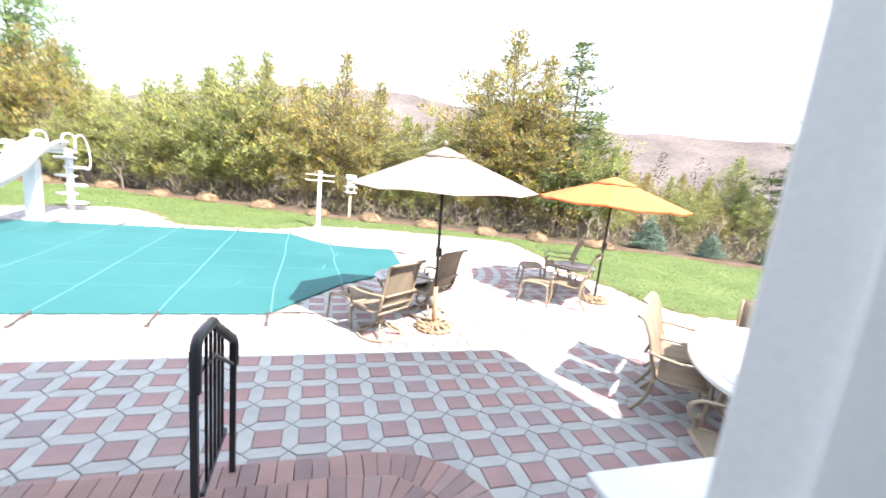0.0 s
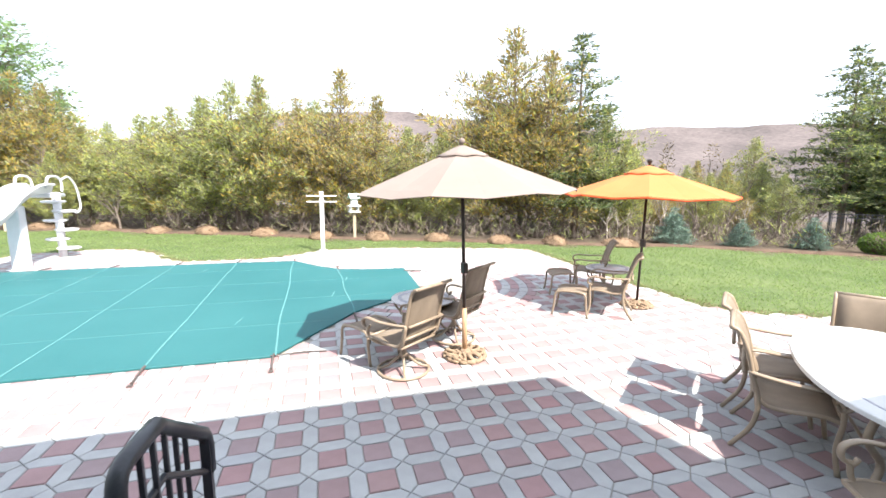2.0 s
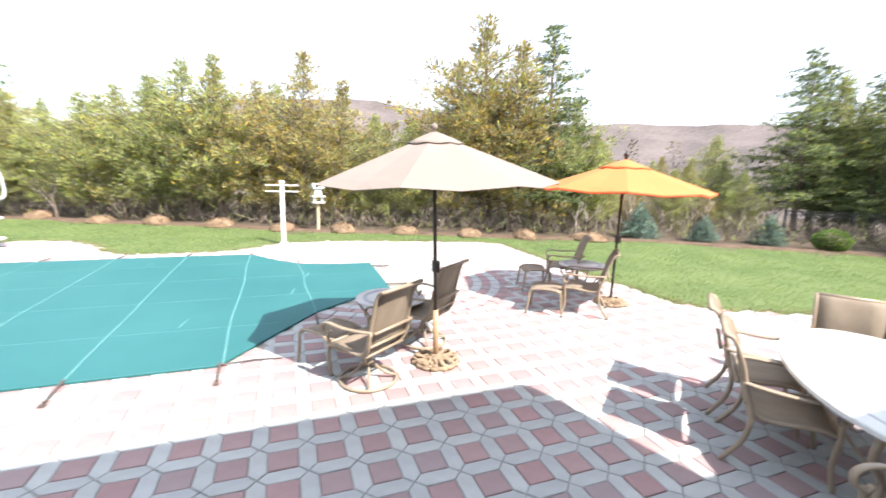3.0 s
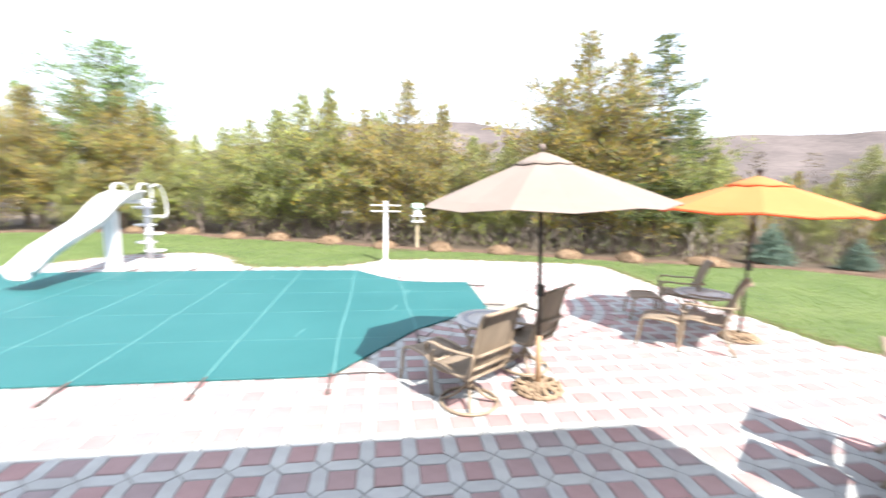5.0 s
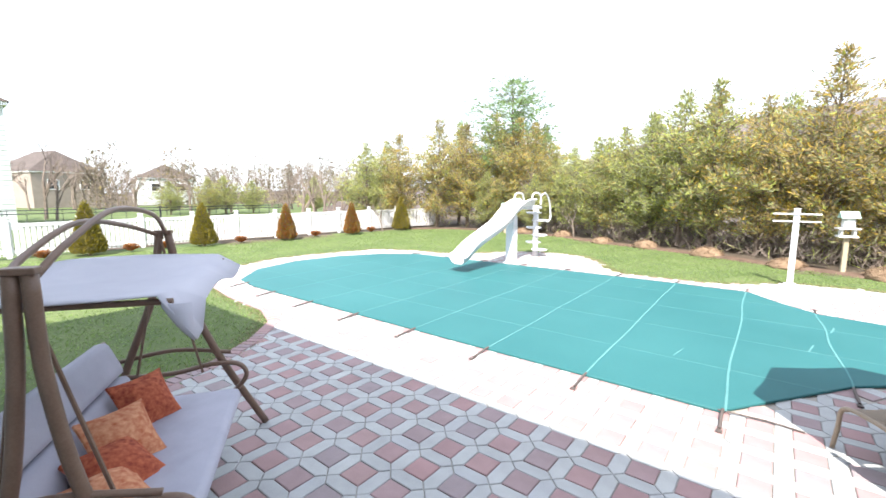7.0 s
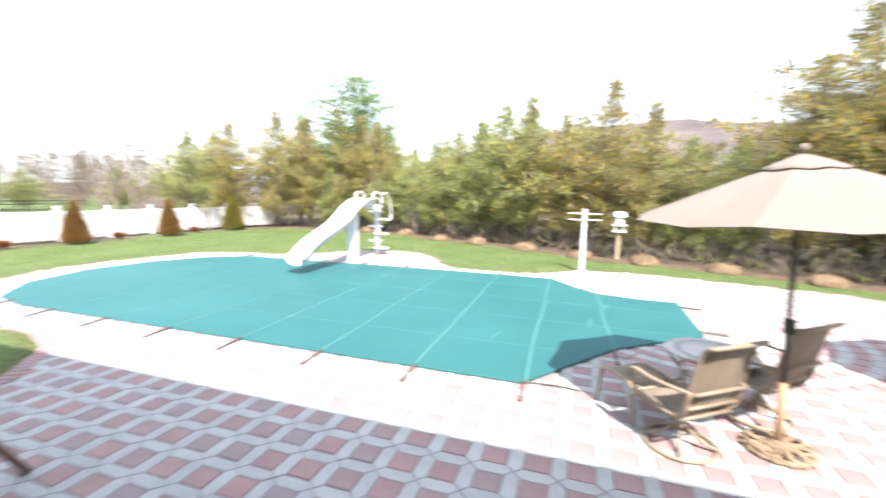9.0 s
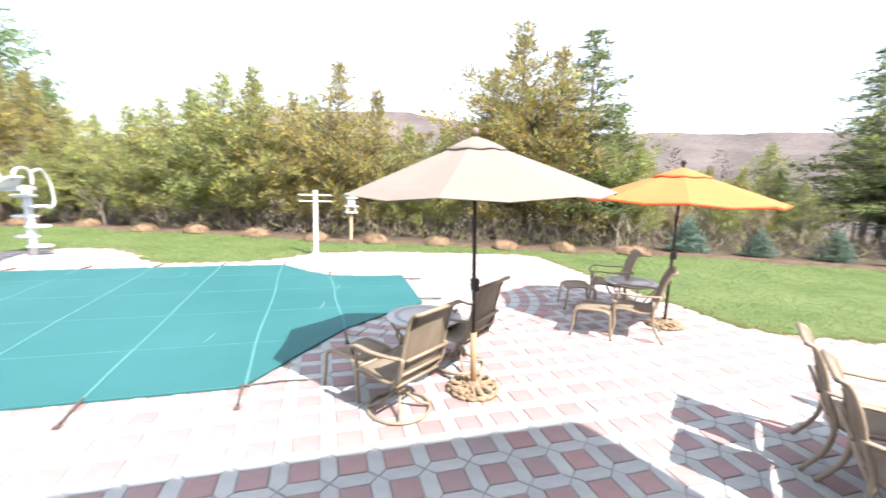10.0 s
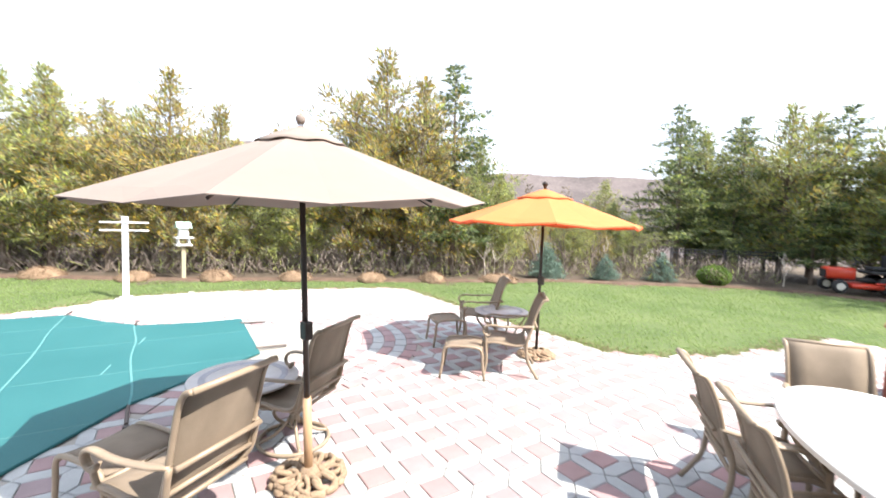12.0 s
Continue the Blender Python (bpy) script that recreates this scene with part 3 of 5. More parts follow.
def ottoman(m, label, group):
    ob = thing("ottoman", m, label, "footstool", group)
    w, l, h = 0.225, 0.245, 0.40
    part("sling_top", sheet(B(), [[((i / 6 - 0.5) * 2 * l, (j / 4 - 0.5) * 2 * w, h + 0.008 - 0.02 * math.sin(math.pi * j / 4) - 0.03 * abs(i / 3 - 1) ** 3) for j in range(5)] for i in range(7)], 0.008), "sling", ob, "brown woven sling top", True)
    for s in (-1, 1):
        pts = smooth_line([(-l - 0.03, s * (w + 0.01), 0.0), (-l, s * (w + 0.01), 0.2), (-l + 0.01, s * (w + 0.01), h - 0.06), (-l + 0.07, s * (w + 0.01), h), (0, s * (w + 0.01), h + 0.012), (l - 0.07, s * (w + 0.01), h), (l - 0.01, s * (w + 0.01), h - 0.06), (l, s * (w + 0.01), 0.2), (l + 0.03, s * (w + 0.01), 0.0)], 4)
        part("leg_frame", tube(B(), pts, 0.018, 8), "bronze", ob, smooth=True)
        part("crossbar", tube(B(), [(s * (l - 0.02), -w, h - 0.04), (s * (l - 0.02), w, h - 0.04)], 0.013, 8), "bronze", ob, smooth=True)
    return ob


def side_table(m, h, r, label, group):
    ob = thing("side_table", m, label, "table", group)
    part("tabletop", lathe(B(), [(r - 0.02, h - 0.028), (r, h - 0.02), (r, h - 0.006), (r - 0.008, h), (0.002, h)], 40), "table_top", ob, "pale stone round top", True)
    part("mosaic_band", lathe(B(), [(r * 0.68, h + 0.0005), (r * 0.68, h + 0.003), (r * 0.80, h + 0.003), (r * 0.80, h + 0.0005)], 40, hollow=True), "table_band", ob, "grey ring let into the top")
    part("apron_ring", tube(B(), [((r - 0.06) * math.cos(a), (r - 0.06) * math.sin(a), h - 0.04) for a in (2 * math.pi * k / 32 for k in range(33))], 0.014, 8), "bronze", ob, smooth=True)
    for k in range(4):
        a = math.pi / 4 + k * math.pi / 2
        pts = smooth_line([((r - 0.06) * math.cos(a), (r - 0.06) * math.sin(a), h - 0.04), (r * 0.9 * math.cos(a), r * 0.9 * math.sin(a), h * 0.72), (r * 0.55 * math.cos(a), r * 0.55 * math.sin(a), h * 0.3), (r * 0.92 * math.cos(a), r * 0.92 * math.sin(a), 0.0)], 5)
        part("leg", tube(B(), pts, 0.016, 8), "bronze", ob, smooth=True)
    return ob


def umbrella(x, y, r, rim, top, cloth, trim, label, turn, ring=True, base_label="", lean=0.0, cap=0.3):
    """lean: degrees by which the pole tips towards +x; cap: radius of the vent cap."""
    ob = thing("patio_umbrella", pose(x, y, 0) @ Matrix.Rotation(radians(lean), 4, "Y") @ Matrix.Rotation(radians(turn), 4, "Z"), label, "umbrella", "patio umbrellas")
    crown = top - 0.16

    def profile(f):
        return crown - (crown - rim) * (f ** 1.03)

    rows_ = []
    for i in range(9):
        f = 0.10 + 0.90 * i / 8
        row = []
        for k in range(33):
            a = 2 * math.pi * k / 32
            q = (k % 4) / 4
            chord = math.cos(math.pi / 8) / math.cos((q - 0.5) * math.pi / 4)
            rr = r * f * chord
            row.append((rr * math.cos(a), rr * math.sin(a), profile(f) - 0.035 * f * (1 - abs(2 * q - 1)) * (0.6 if f < 0.99 else 1.0)))
        rows_.append(row)
    part("canopy", sheet(B(), rows_, 0.006), cloth, ob, "", False)
    rows_ = []
    for i in range(5):
        row = []
        for k in range(33):
            a = 2 * math.pi * k / 32
            rr = 0.02 + (cap - 0.02) * i / 4
            dip = 0.006 * math.cos(8 * a) * i / 4 + (0.004 * math.sin(24 * a) if i == 4 else 0)
            row.append((rr * math.cos(a), rr * math.sin(a), profile(rr / r) + 0.030 - 0.020 * (i / 4) ** 2 + dip))
        rows_.append(row)
    part("vent_cap", sheet(B(), rows_, 0.006), cloth, ob, "small raised vent cap", True)
    if trim:
        pts = []
        for k in range(33):
            a = 2 * math.pi * k / 32
            q = (k % 4) / 4
            rr = r * math.cos(math.pi / 8) / math.cos((q - 0.5) * math.pi / 4)
            pts.append((rr * math.cos(a), rr * math.sin(a), profile(1.0) - 0.035 * (1 - abs(2 * q - 1)) - 0.012))
        part("rim_piping", tube(B(), pts, 0.02, 6), trim, ob, "red-orange edge binding")
        pts = [(cap * math.cos(a), cap * math.sin(a), profile(cap / r) + 0.009 + 0.006 * math.cos(8 * a) + 0.004 * math.sin(24 * a)) for a in (2 * math.pi * k / 32 for k in range(33))]
        part("vent_piping", tube(B(), pts, 0.010, 6), trim, ob)
    split = 0.62 if ring else 0.1
    part("pole", tube(B(), [(0, 0, split), (0, 0, crown + 0.03)], 0.021, 12), "dark_metal", ob, smooth=True)
    part("lower_sleeve", tube(B(), [(0, 0, 0.02), (0, 0, split)], 0.032, 12), "wood_sleeve" if ring else "dark_metal", ob, smooth=True)
    part("finial", lathe(B(), [(0.022, crown + 0.04), (0.032, crown + 0.065), (0.034, crown + 0.085), (0.02, crown + 0.105), (0.005, crown + 0.11)] if ring else [(0.018, crown + 0.02), (0.022, crown + 0.06), (0.038, crown + 0.08), (0.044, crown + 0.105), (0.034, crown + 0.13), (0.008, crown + 0.145)], 14), cloth if ring else "dark_metal", ob, smooth=True)
    part("crank_box", box(B(), (0.0, -0.015, 1.12), (0.06, 0.085, 0.13), bevel=0.01), "dark_metal", ob)
    part("hub", lathe(B(), [(0.03, rim + 0.02), (0.045, rim + 0.04), (0.045, rim + 0.08), (0.03, rim + 0.10)], 12), "dark_metal", ob)
    for k in range(8):
        a = k * math.pi / 4
        tip = Vector((r * 0.99 * math.cos(a), r * 0.99 * math.sin(a), profile(1.0) - 0.016))
        mid_ = Vector((r * 0.55 * math.cos(a), r * 0.55 * math.sin(a), profile(0.55) - 0.016))
        rib = part("rib", tube(B(), [(0.03 * math.cos(a), 0.03 * math.sin(a), profile(0.05) - 0.016), mid_, tip], 0.008, 6), "dark_metal", ob)
        part("strut", tube(B(), [(0.04 * math.cos(a), 0.04 * math.sin(a), rim + 0.06), mid_], 0.006, 6), "dark_metal", rib)
    # openwork cast ring round the foot: looping strands between a hub and a rim
    rg = thing("umbrella_base", pose(x, y, 0), base_label, "umbrella base", "umbrella bases")
    rng = random.Random(int(x * 10) + 5)
    for k in range(11):
        a = 2 * math.pi * k / 11 + rng.uniform(-0.1, 0.1)
        loop = []
        for j in range(9):
            u = 2 * math.pi * j / 8
            rr, aa = 0.165 + 0.085 * math.cos(u), a + 0.42 * math.sin(u)
            loop.append((rr * math.cos(aa), rr * math.sin(aa), 0.045 + 0.018 * math.cos(u * 2 + k) - 0.12 * max(0, rr - 0.19)))
        part("strand", tube(B(), smooth_line(loop, 3), rng.uniform(0.017, 0.023), 7), "stone_ring", rg, smooth=True)
    for k in range(16):
        a = 2 * math.pi * k / 16
        bm = B()
        bmesh.ops.create_icosphere(bm, subdivisions=2, radius=1.0)
        sx, sy, sz = rng.uniform(0.040, 0.062), rng.uniform(0.022, 0.034), rng.uniform(0.022, 0.032)
        for v in bm.verts:
            v.co = Vector((v.co.x * sy, v.co.y * sx, v.co.z * sz)) * (1 + 0.4 * noise.noise(v.co * 2.1 + Vector((k, 0, x))))
        bmesh.ops.transform(bm, verts=bm.verts, matrix=Matrix.Translation((0.255 * math.cos(a), 0.255 * math.sin(a), 0.022)) @ Matrix.Rotation(a, 4, "Z"))
        part("rim_knob", bm, "stone_ring", rg, smooth=True)
    part("collar", lathe(B(), [(0.075, 0.0), (0.08, 0.05), (0.055, 0.085), (0.04, 0.10)], 20), "stone_ring", rg, smooth=True)


def dining_table():
    ob = thing("dining_table", pose(2.62, 2.57, 0, 0, 0, 43), "large oval patio table with a white top and tan metal legs", "table")
    a_, b_ = 1.20, 0.69
    out = []
    for k in range(64):
        t = 2 * math.pi * k / 64
        c, s = math.cos(t), math.sin(t)
        out.append((a_ * math.copysign(abs(c) ** 0.95, c), b_ * math.copysign(abs(s) ** 0.95, s)))
    part("tabletop", slab(B(), out, 0.705, 0.74, 0.006), "white_top", ob, "white glossy oval top")
    inner = [(x * 0.86, y * 0.80) for x, y in out]
    bm = B()
    tube(bm, [(x, y, 0.740) for x, y in inner + inner[:1]], 0.012, 4, flat=0.2)
    part("inlay_line", bm, "table_band", ob, "thin grey inlaid line")
    part("apron", tube(B(), [(x * 0.92, y * 0.88, 0.69) for x, y in out + out[:1]], 0.018, 6), "bronze", ob)
    part("umbrella_hole", lathe(B(), [(0.026, 0.739), (0.026, 0.743), (0.016, 0.743), (0.016, 0.739)], 16, hollow=True), "dark_metal", ob)
    for sx in (-1, 1):
        for sy in (-1, 1):
            pts = smooth_line([(sx * 0.78, sy * 0.36, 0.70), (sx * 0.80, sy * 0.40, 0.5), (sx * 0.62, sy * 0.26, 0.25), (sx * 0.76, sy * 0.38, 0.0)], 5)
            part("leg", tube(B(), pts, 0.026, 8), "bronze", ob, smooth=True)
    for sy in (-1, 1):
        part("stretcher", tube(B(), [(-0.64, sy * 0.27, 0.27), (0.64, sy * 0.27, 0.27)], 0.014, 8), "bronze", ob)


def swing_seat():
    ob = thing("garden_swing", pose(-5.05, 1.85, 0, 0, 0, -34), "brown metal garden swing with lilac-grey cushions and canopy", "garden swing")
    for s in (-1, 1):
        x = s * 0.90
        for fy in ((-0.62, 0.62) if s < 0 else (-0.46, 0.44)):
            pts = smooth_line([(x * 0.98, 0.03 * (1 if fy > 0 else -1), 1.84), (x, fy * (0.18 if s < 0 else 0.12), 1.35), (x, fy * (0.55 if s < 0 else 0.36), 0.75), (x * (1.22 if s < 0 else 1.0), fy * 1.03, 0.02)], 5)
            part("leg", tube(B(), pts, 0.030, 10), "swing_frame", ob, smooth=True)
        part("leg_cap", box(B(), (x * 0.98, 0, 1.845), (0.066, 0.125, 0.03), bevel=0.006), "swing_frame", ob)
        part("leg_brace", tube(B(), smooth_line([(x, -0.42, 0.80), (x, 0, 0.86), (x, 0.42, 0.80)], 5), 0.018, 8), "swing_frame", ob, smooth=True)
        part("hanger", tube(B(), [(s * 0.86, -0.02, 1.80), (s * 0.80, 0.22, 0.68)], 0.010, 6), "swing_frame", ob)
        part("hanger", tube(B(), [(s * 0.86, -0.02, 1.80), (s * 0.80, -0.24, 0.72)], 0.010, 6), "swing_frame", ob)
        arm = smooth_line([(s * 0.82, -0.36, 0.70), (s * 0.83, 0.0, 0.69), (s * 0.84, 0.28, 0.73), (s * 0.84, 0.48, 0.71), (s * 0.84, 0.54, 0.60), (s * 0.83, 0.44, 0.48), (s * 0.82, 0.30, 0.42)], 5)
        part("armrest", tube(B(), arm, 0.028, 8, flat=0.7), "swing_frame", ob, smooth=True)
    for y, h in ((0.06, 2.06), (-0.12, 1.99)):
        part("top_hoop", tube(B(), smooth_line([(0.86, y * 0.4, 1.80), (0.64, y, h - 0.13), (0.12, y, h), (-0.5, y, h - 0.06), (-0.9, y * 0.3, 1.82)], 6), 0.016, 8), "swing_frame", ob, smooth=True)
    for x in (-0.66, 0.66):
        part("canopy_bar", tube(B(), [(x, -0.52, 1.645), (x, 0.46, 1.63)], 0.016, 8), "swing_frame", ob)
    rows_ = []
    for i in range(13):
        u = i / 12
        x = -0.72 + 1.44 * u
        row = []
        for j in range(9):
            v = j / 8
            y = -0.55 + 1.10 * v
            z = 1.675 - 0.05 * math.sin(math.pi * u) * math.sin(math.pi * v) + 0.012 * math.sin(9 * u + 4 * v)
            if j == 8:
                z -= 0.09 + 0.04 * math.sin(7 * u) + (0.12 if i in (11, 12) else 0)
                y += 0.015
            row.append((x, y, z))
        rows_.append(row)
    part("canopy", sheet(B(), rows_, 0.008), "canopy", ob, "pale lilac sagging cloth canopy", True)
    rows_ = [[(0.70 + 0.02 * math.sin(j), 0.55 - 0.13 * j / 4, 1.63 - (0.20 - 0.045 * j) * i / 3) for j in range(5)] for i in range(4)]
    part("canopy_flap", sheet(B(), rows_, 0.008), "canopy", ob, "hanging corner of the canopy", True)
    part("seat_frame", box(B(), (0, 0.05, 0.40), (1.62, 0.72, 0.04), bevel=0.01), "swing_frame", ob)
    bm = box(B(), (0, 0.12, 0.475), (1.56, 0.76, 0.12), bevel=0.045)
    part("seat_cushion", bm, "cushion", ob, "lilac-grey padded seat cushion", True)
    tilt = Matrix.Rotation(radians(22), 4, "X")
    for z, y, h in ((0.62, -0.30, 0.27), (0.885, -0.405, 0.29)):
        part("back_cushion", box(B(), (0, y, z), (1.56, 0.13, h), bevel=0.05, tilt=tilt), "cushion", ob, "lilac-grey padded back cushion", True)
    part("back_rail", tube(B(), [(-0.8, -0.44, 1.0), (0.8, -0.44, 1.0)], 0.018, 8), "swing_frame", ob)
    for x, y, z, rz, rx, mat_, lab in ((-0.14, 0.0, 0.67, -38, -55, "pillow_red", "rust-red patterned throw pillow leaning on the swing"), (0.36, 0.03, 0.665, -44, -50, "pillow_tan", "apricot patterned throw pillow on the swing"), (0.58, 0.08, 0.60, -36, -30, "pillow_red", "rust-red patterned throw pillow slumped on the swing"), (0.80, 0.10, 0.57, -50, -12, "pillow_tan", "pale apricot throw pillow lying flat on the swing")):
        bm = B()
        bmesh.ops.create_cube(bm, size=1.0)
        bmesh.ops.subdivide_edges(bm, edges=bm.edges[:], cuts=5, use_grid_fill=True)
        for v in bm.verts:
            a, b = v.co.x * 2, v.co.y * 2
            puff = (1 - a * a) ** 0.5 * (1 - b * b) ** 0.5 if abs(a) < 1 and abs(b) < 1 else 0
            v.co = Vector((v.co.x * (0.34 + 0.03 * b * b), v.co.y * (0.34 + 0.03 * a * a), math.copysign(0.014 + 0.085 * puff, v.co.z)))
        m = pose(-5.05, 1.85, 0, 0, 0, -34) @ Matrix.Translation((x - 0.28, y - 0.07, z)) @ Matrix.Rotation(radians(rz), 4, "Z") @ Matrix.Rotation(radians(rx), 4, "X")
        p = part("throw_pillow", bm, mat_, None, "", True)
        p.matrix_basis = m
        tagged(p, lab, "pillow", "pillows on the swing")


def railing():
    ob = thing("step_railing", pose(0, 0, 0), "short black iron handrail beside the entrance steps", "handrail")
    x = -2.11
    top = smooth_line([(x - 0.02, 1.77, 1.16), (x - 0.02, 1.78, 1.35), (x - 0.02, 1.82, 1.405), (x - 0.01, 1.89, 1.415)], 4) + smooth_line([(x, 2.00, 1.415), (x, 2.10, 1.345), (x + 0.03, 2.25, 1.23), (x + 0.04, 2.32, 1.165), (x + 0.04, 2.33, 1.02)], 4)
    part("top_rail", tube(B(), top, 0.026, 8), "black", ob, smooth=True)
    part("inner_rail", tube(B(), [(x - 0.02, 1.79, 1.23), (x, 2.02, 1.23), (x + 0.04, 2.31, 1.03)], 0.012, 6), "black", ob)
    for y, z0, z1 in ((1.785, LAND_Z, 1.36), (2.315, STEP_Z, 1.18)):
        part("post", box(B(), (x + (0.04 if y > 2 else -0.03), y, (z0 + z1) / 2), (0.032, 0.032, z1 - z0)), "black", ob)
    for k in range(5):
        y = 1.875 + 0.088 * k
        zt = 1.395 if y < 2.02 else 1.395 - (y - 2.02) * 0.75
        part("baluster", box(B(), (x, y, (zt + 0.62) / 2), (0.014, 0.014, zt - 0.62)), "black", ob)
    part("bottom_rail", box(B(), (x, 2.05, 0.61), (0.02, 0.52, 0.025)), "black", ob)


def steps():
    ob = thing("entrance_steps", pose(0, 0, 0), "brick-edged entrance steps with a rounded corner", "steps", kind="structure")
    part("lower_step_core", slab(B(), [(x, y) for x, y in STEP], -0.02, STEP_Z - 0.045), "joint", ob)
    part("landing_core", slab(B(), LANDING, STEP_Z - 0.05, LAND_Z - 0.045), "joint", ob)
    rng = random.Random(9)

    def edging(outline, z, depth):
        """Bullnose bricks laid on edge along the outline's open sides."""
        line = outline[1:]
        L_ = [Vector(p) for p in line]
        pos = [0.0]
        for a, b in zip(L_, L_[1:]):
            pos.append(pos[-1] + (b - a).length)
        n = int(pos[-1] / 0.105)

        def at(d):
            i = max(k for k in range(len(pos) - 1) if pos[k] <= d)
            f = (d - pos[i]) / (pos[i + 1] - pos[i])
            t = (L_[i + 1] - L_[i]).normalized()
            return L_[i].lerp(L_[i + 1], f), Vector((t.y, -t.x))

        for k in range(n):
            d = (k + 0.5) * pos[-1] / n
            w = pos[-1] / n
            ends = []
            for e in (d - w / 2 + 0.003, d + w / 2 - 0.003):
                e = min(pos[-1] - 0.001, max(0.001, e))
                t = at(min(pos[-1] - 0.001, e + 0.12))[0] - at(max(0.001, e - 0.12))[0]
                ends.append((at(e)[0], Vector((-t.y, t.x)).normalized()))
            bm = B()
            lift = rng.uniform(-0.002, 0.002)
            ring = []
            for q, nq in ends:
                prof = [(0.0, z - 0.10), (0.0, z - 0.02), (-0.008, z - 0.006), (-0.022, z), (-depth, z), (-depth, z - 0.05)]
                ring.append([bm.verts.new((q.x + nq.x * u, q.y + nq.y * u, h + lift)) for u, h in prof])
            for j in range(5):
                bm.faces.new((ring[0][j], ring[0][j + 1], ring[1][j + 1], ring[1][j]))
            bm.faces.new(ring[0][::-1])
            bm.faces.new(ring[1])
            part("brick", bm, "brick", ob)

    edging(STEP, STEP_Z, 0.30)
    edging(LANDING, LAND_Z, 0.30)
    # riser bricks under the nosing of the lower step
    for row in range(2):
        for k in range(20):
            x = -3.28 + 0.108 * 2 * k / 2 + (0.05 if row else 0)
            if x > -1.2:
                break
            part("riser_brick", box(B(), (x + 0.05, 2.372, 0.055 + row * 0.105), (0.10, 0.02, 0.098)), "brick", ob)
    # square treads on the landing
    for i in range(8):
        for j in range(6):
            x, y = -2.75 + 0.26 * i, 0.42 + 0.26 * j
            if x < -1.1 and y < 1.68:
                part("tread_tile", box(B(), (x, y, LAND_Z - 0.035), (0.25, 0.25, 0.05)), "grey_piece" if (i + j) % 2 else "red_piece", ob)
    for i in range(9):
        x = -3.0 + 0.2 * i
        if x < -1.3:
            part("tread_tile", box(B(), (x, 2.03, STEP_Z - 0.035), (0.19, 0.10, 0.05)), "red_piece" if i % 2 else "grey_piece", ob)


def pool_slide():
    ob = thing("pool_slide", pose(0, 0, 0), "white moulded pool slide with spiral steps beside the pool", "pool slide")
    path = smooth_line([(-8.32, 13.55, 1.72), (-8.32, 13.0, 1.70), (-8.30, 12.4, 1.50), (-8.30, 11.8, 1.14), (-8.36, 11.2, 0.88), (-8.46, 10.7, 0.64), (-8.54, 10.3, 0.36), (-8.56, 10.05, 0.26)], 5)
    rows_ = []
    for i, p in enumerate(path):
        d = (path[min(i + 1, len(path) - 1)] - path[max(0, i - 1)]).normalized()
        side = Vector((-d.y, d.x, 0)).normalized()
        up = side.cross(d) * -1
        if up.z < 0:
            up = -up
        rows_.append([p + side * u + up * v for u, v in ((-0.31, 0.19), (-0.29, 0.22), (-0.24, 0.18), (-0.20, 0.05), (-0.1, 0.0), (0.1, 0.0), (0.20, 0.05), (0.24, 0.18), (0.29, 0.22), (0.31, 0.19))])
    part("trough", sheet(B(), rows_, 0.05), "gel", ob, "white moulded slide trough", True)
    part("support_post", box(B(), (-8.32, 12.5, 0.72), (0.27, 0.27, 1.48), bevel=0.03), "gel", ob)
    part("deck", box(B(), (-8.34, 13.75, 1.66), (0.55, 0.62, 0.10), bevel=0.03), "gel", ob)
    part("step_pole", tube(B(), [(-8.38, 14.25, 0.0), (-8.38, 14.25, 1.72)], 0.09, 12), "gel", ob, smooth=True)
    for k in range(6):
        a = radians(90 + (58 if k % 2 else -58))
        bm = B()
        lathe(bm, [(0.05, -0.05), (0.20, -0.03), (0.24, 0.0), (0.22, 0.03), (0.05, 0.04)], 16)
        bmesh.ops.transform(bm, verts=bm.verts, matrix=Matrix.Translation((-8.38 + 0.13 * math.cos(a), 14.25 + 0.13 * math.sin(a), 0.22 + 0.25 * k)) @ Matrix.Diagonal((1.15, 1.0, 1.0, 1)))
        part("tread", bm, "gel", ob, smooth=True)
    for s in (-1, 1):
        x = -8.34 + s * 0.31
        pts = smooth_line([(x, 13.2, 1.85), (x, 13.28, 2.08), (x, 13.5, 2.14), (x, 13.75, 2.10), (x, 13.85, 1.95), (x, 13.84, 1.75)], 5)
        part("grab_rail", tube(B(), pts, 0.028, 8), "gel", ob, smooth=True)
        pts = smooth_line([(x, 13.85, 2.05), (x, 14.2, 2.12), (x, 14.5, 1.85), (x, 14.62, 1.35), (x, 14.45, 1.18), (x * 1.0, 14.25, 1.2)], 5)
        if s > 0:
            part("handrail", tube(B(), pts, 0.025, 8), "gel", ob, smooth=True)
    part("foot_plate", box(B(), (-8.32, 12.5, 0.015), (0.42, 0.42, 0.03), bevel=0.008), "gel", ob)


def cross_post():
    ob = thing("cross_arm_post", pose(-1.633, 13.74, 0), "white square post with two thin cross arms", "post")
    part("post", box(B(), (0, 0, 0.885), (0.115, 0.115, 1.77), bevel=0.01), "vinyl", ob)
    part("cap", box(B(), (0, 0, 1.775), (0.135, 0.135, 0.025), bevel=0.006), "vinyl", ob)
    for z in (1.66, 1.49):
        part("cross_arm", box(B(), (0, -0.072, z), (0.86, 0.03, 0.032), bevel=0.006), "vinyl", ob)
    part("base_plate", box(B(), (0, 0, 0.02), (0.22, 0.22, 0.04), bevel=0.008), "vinyl", ob)


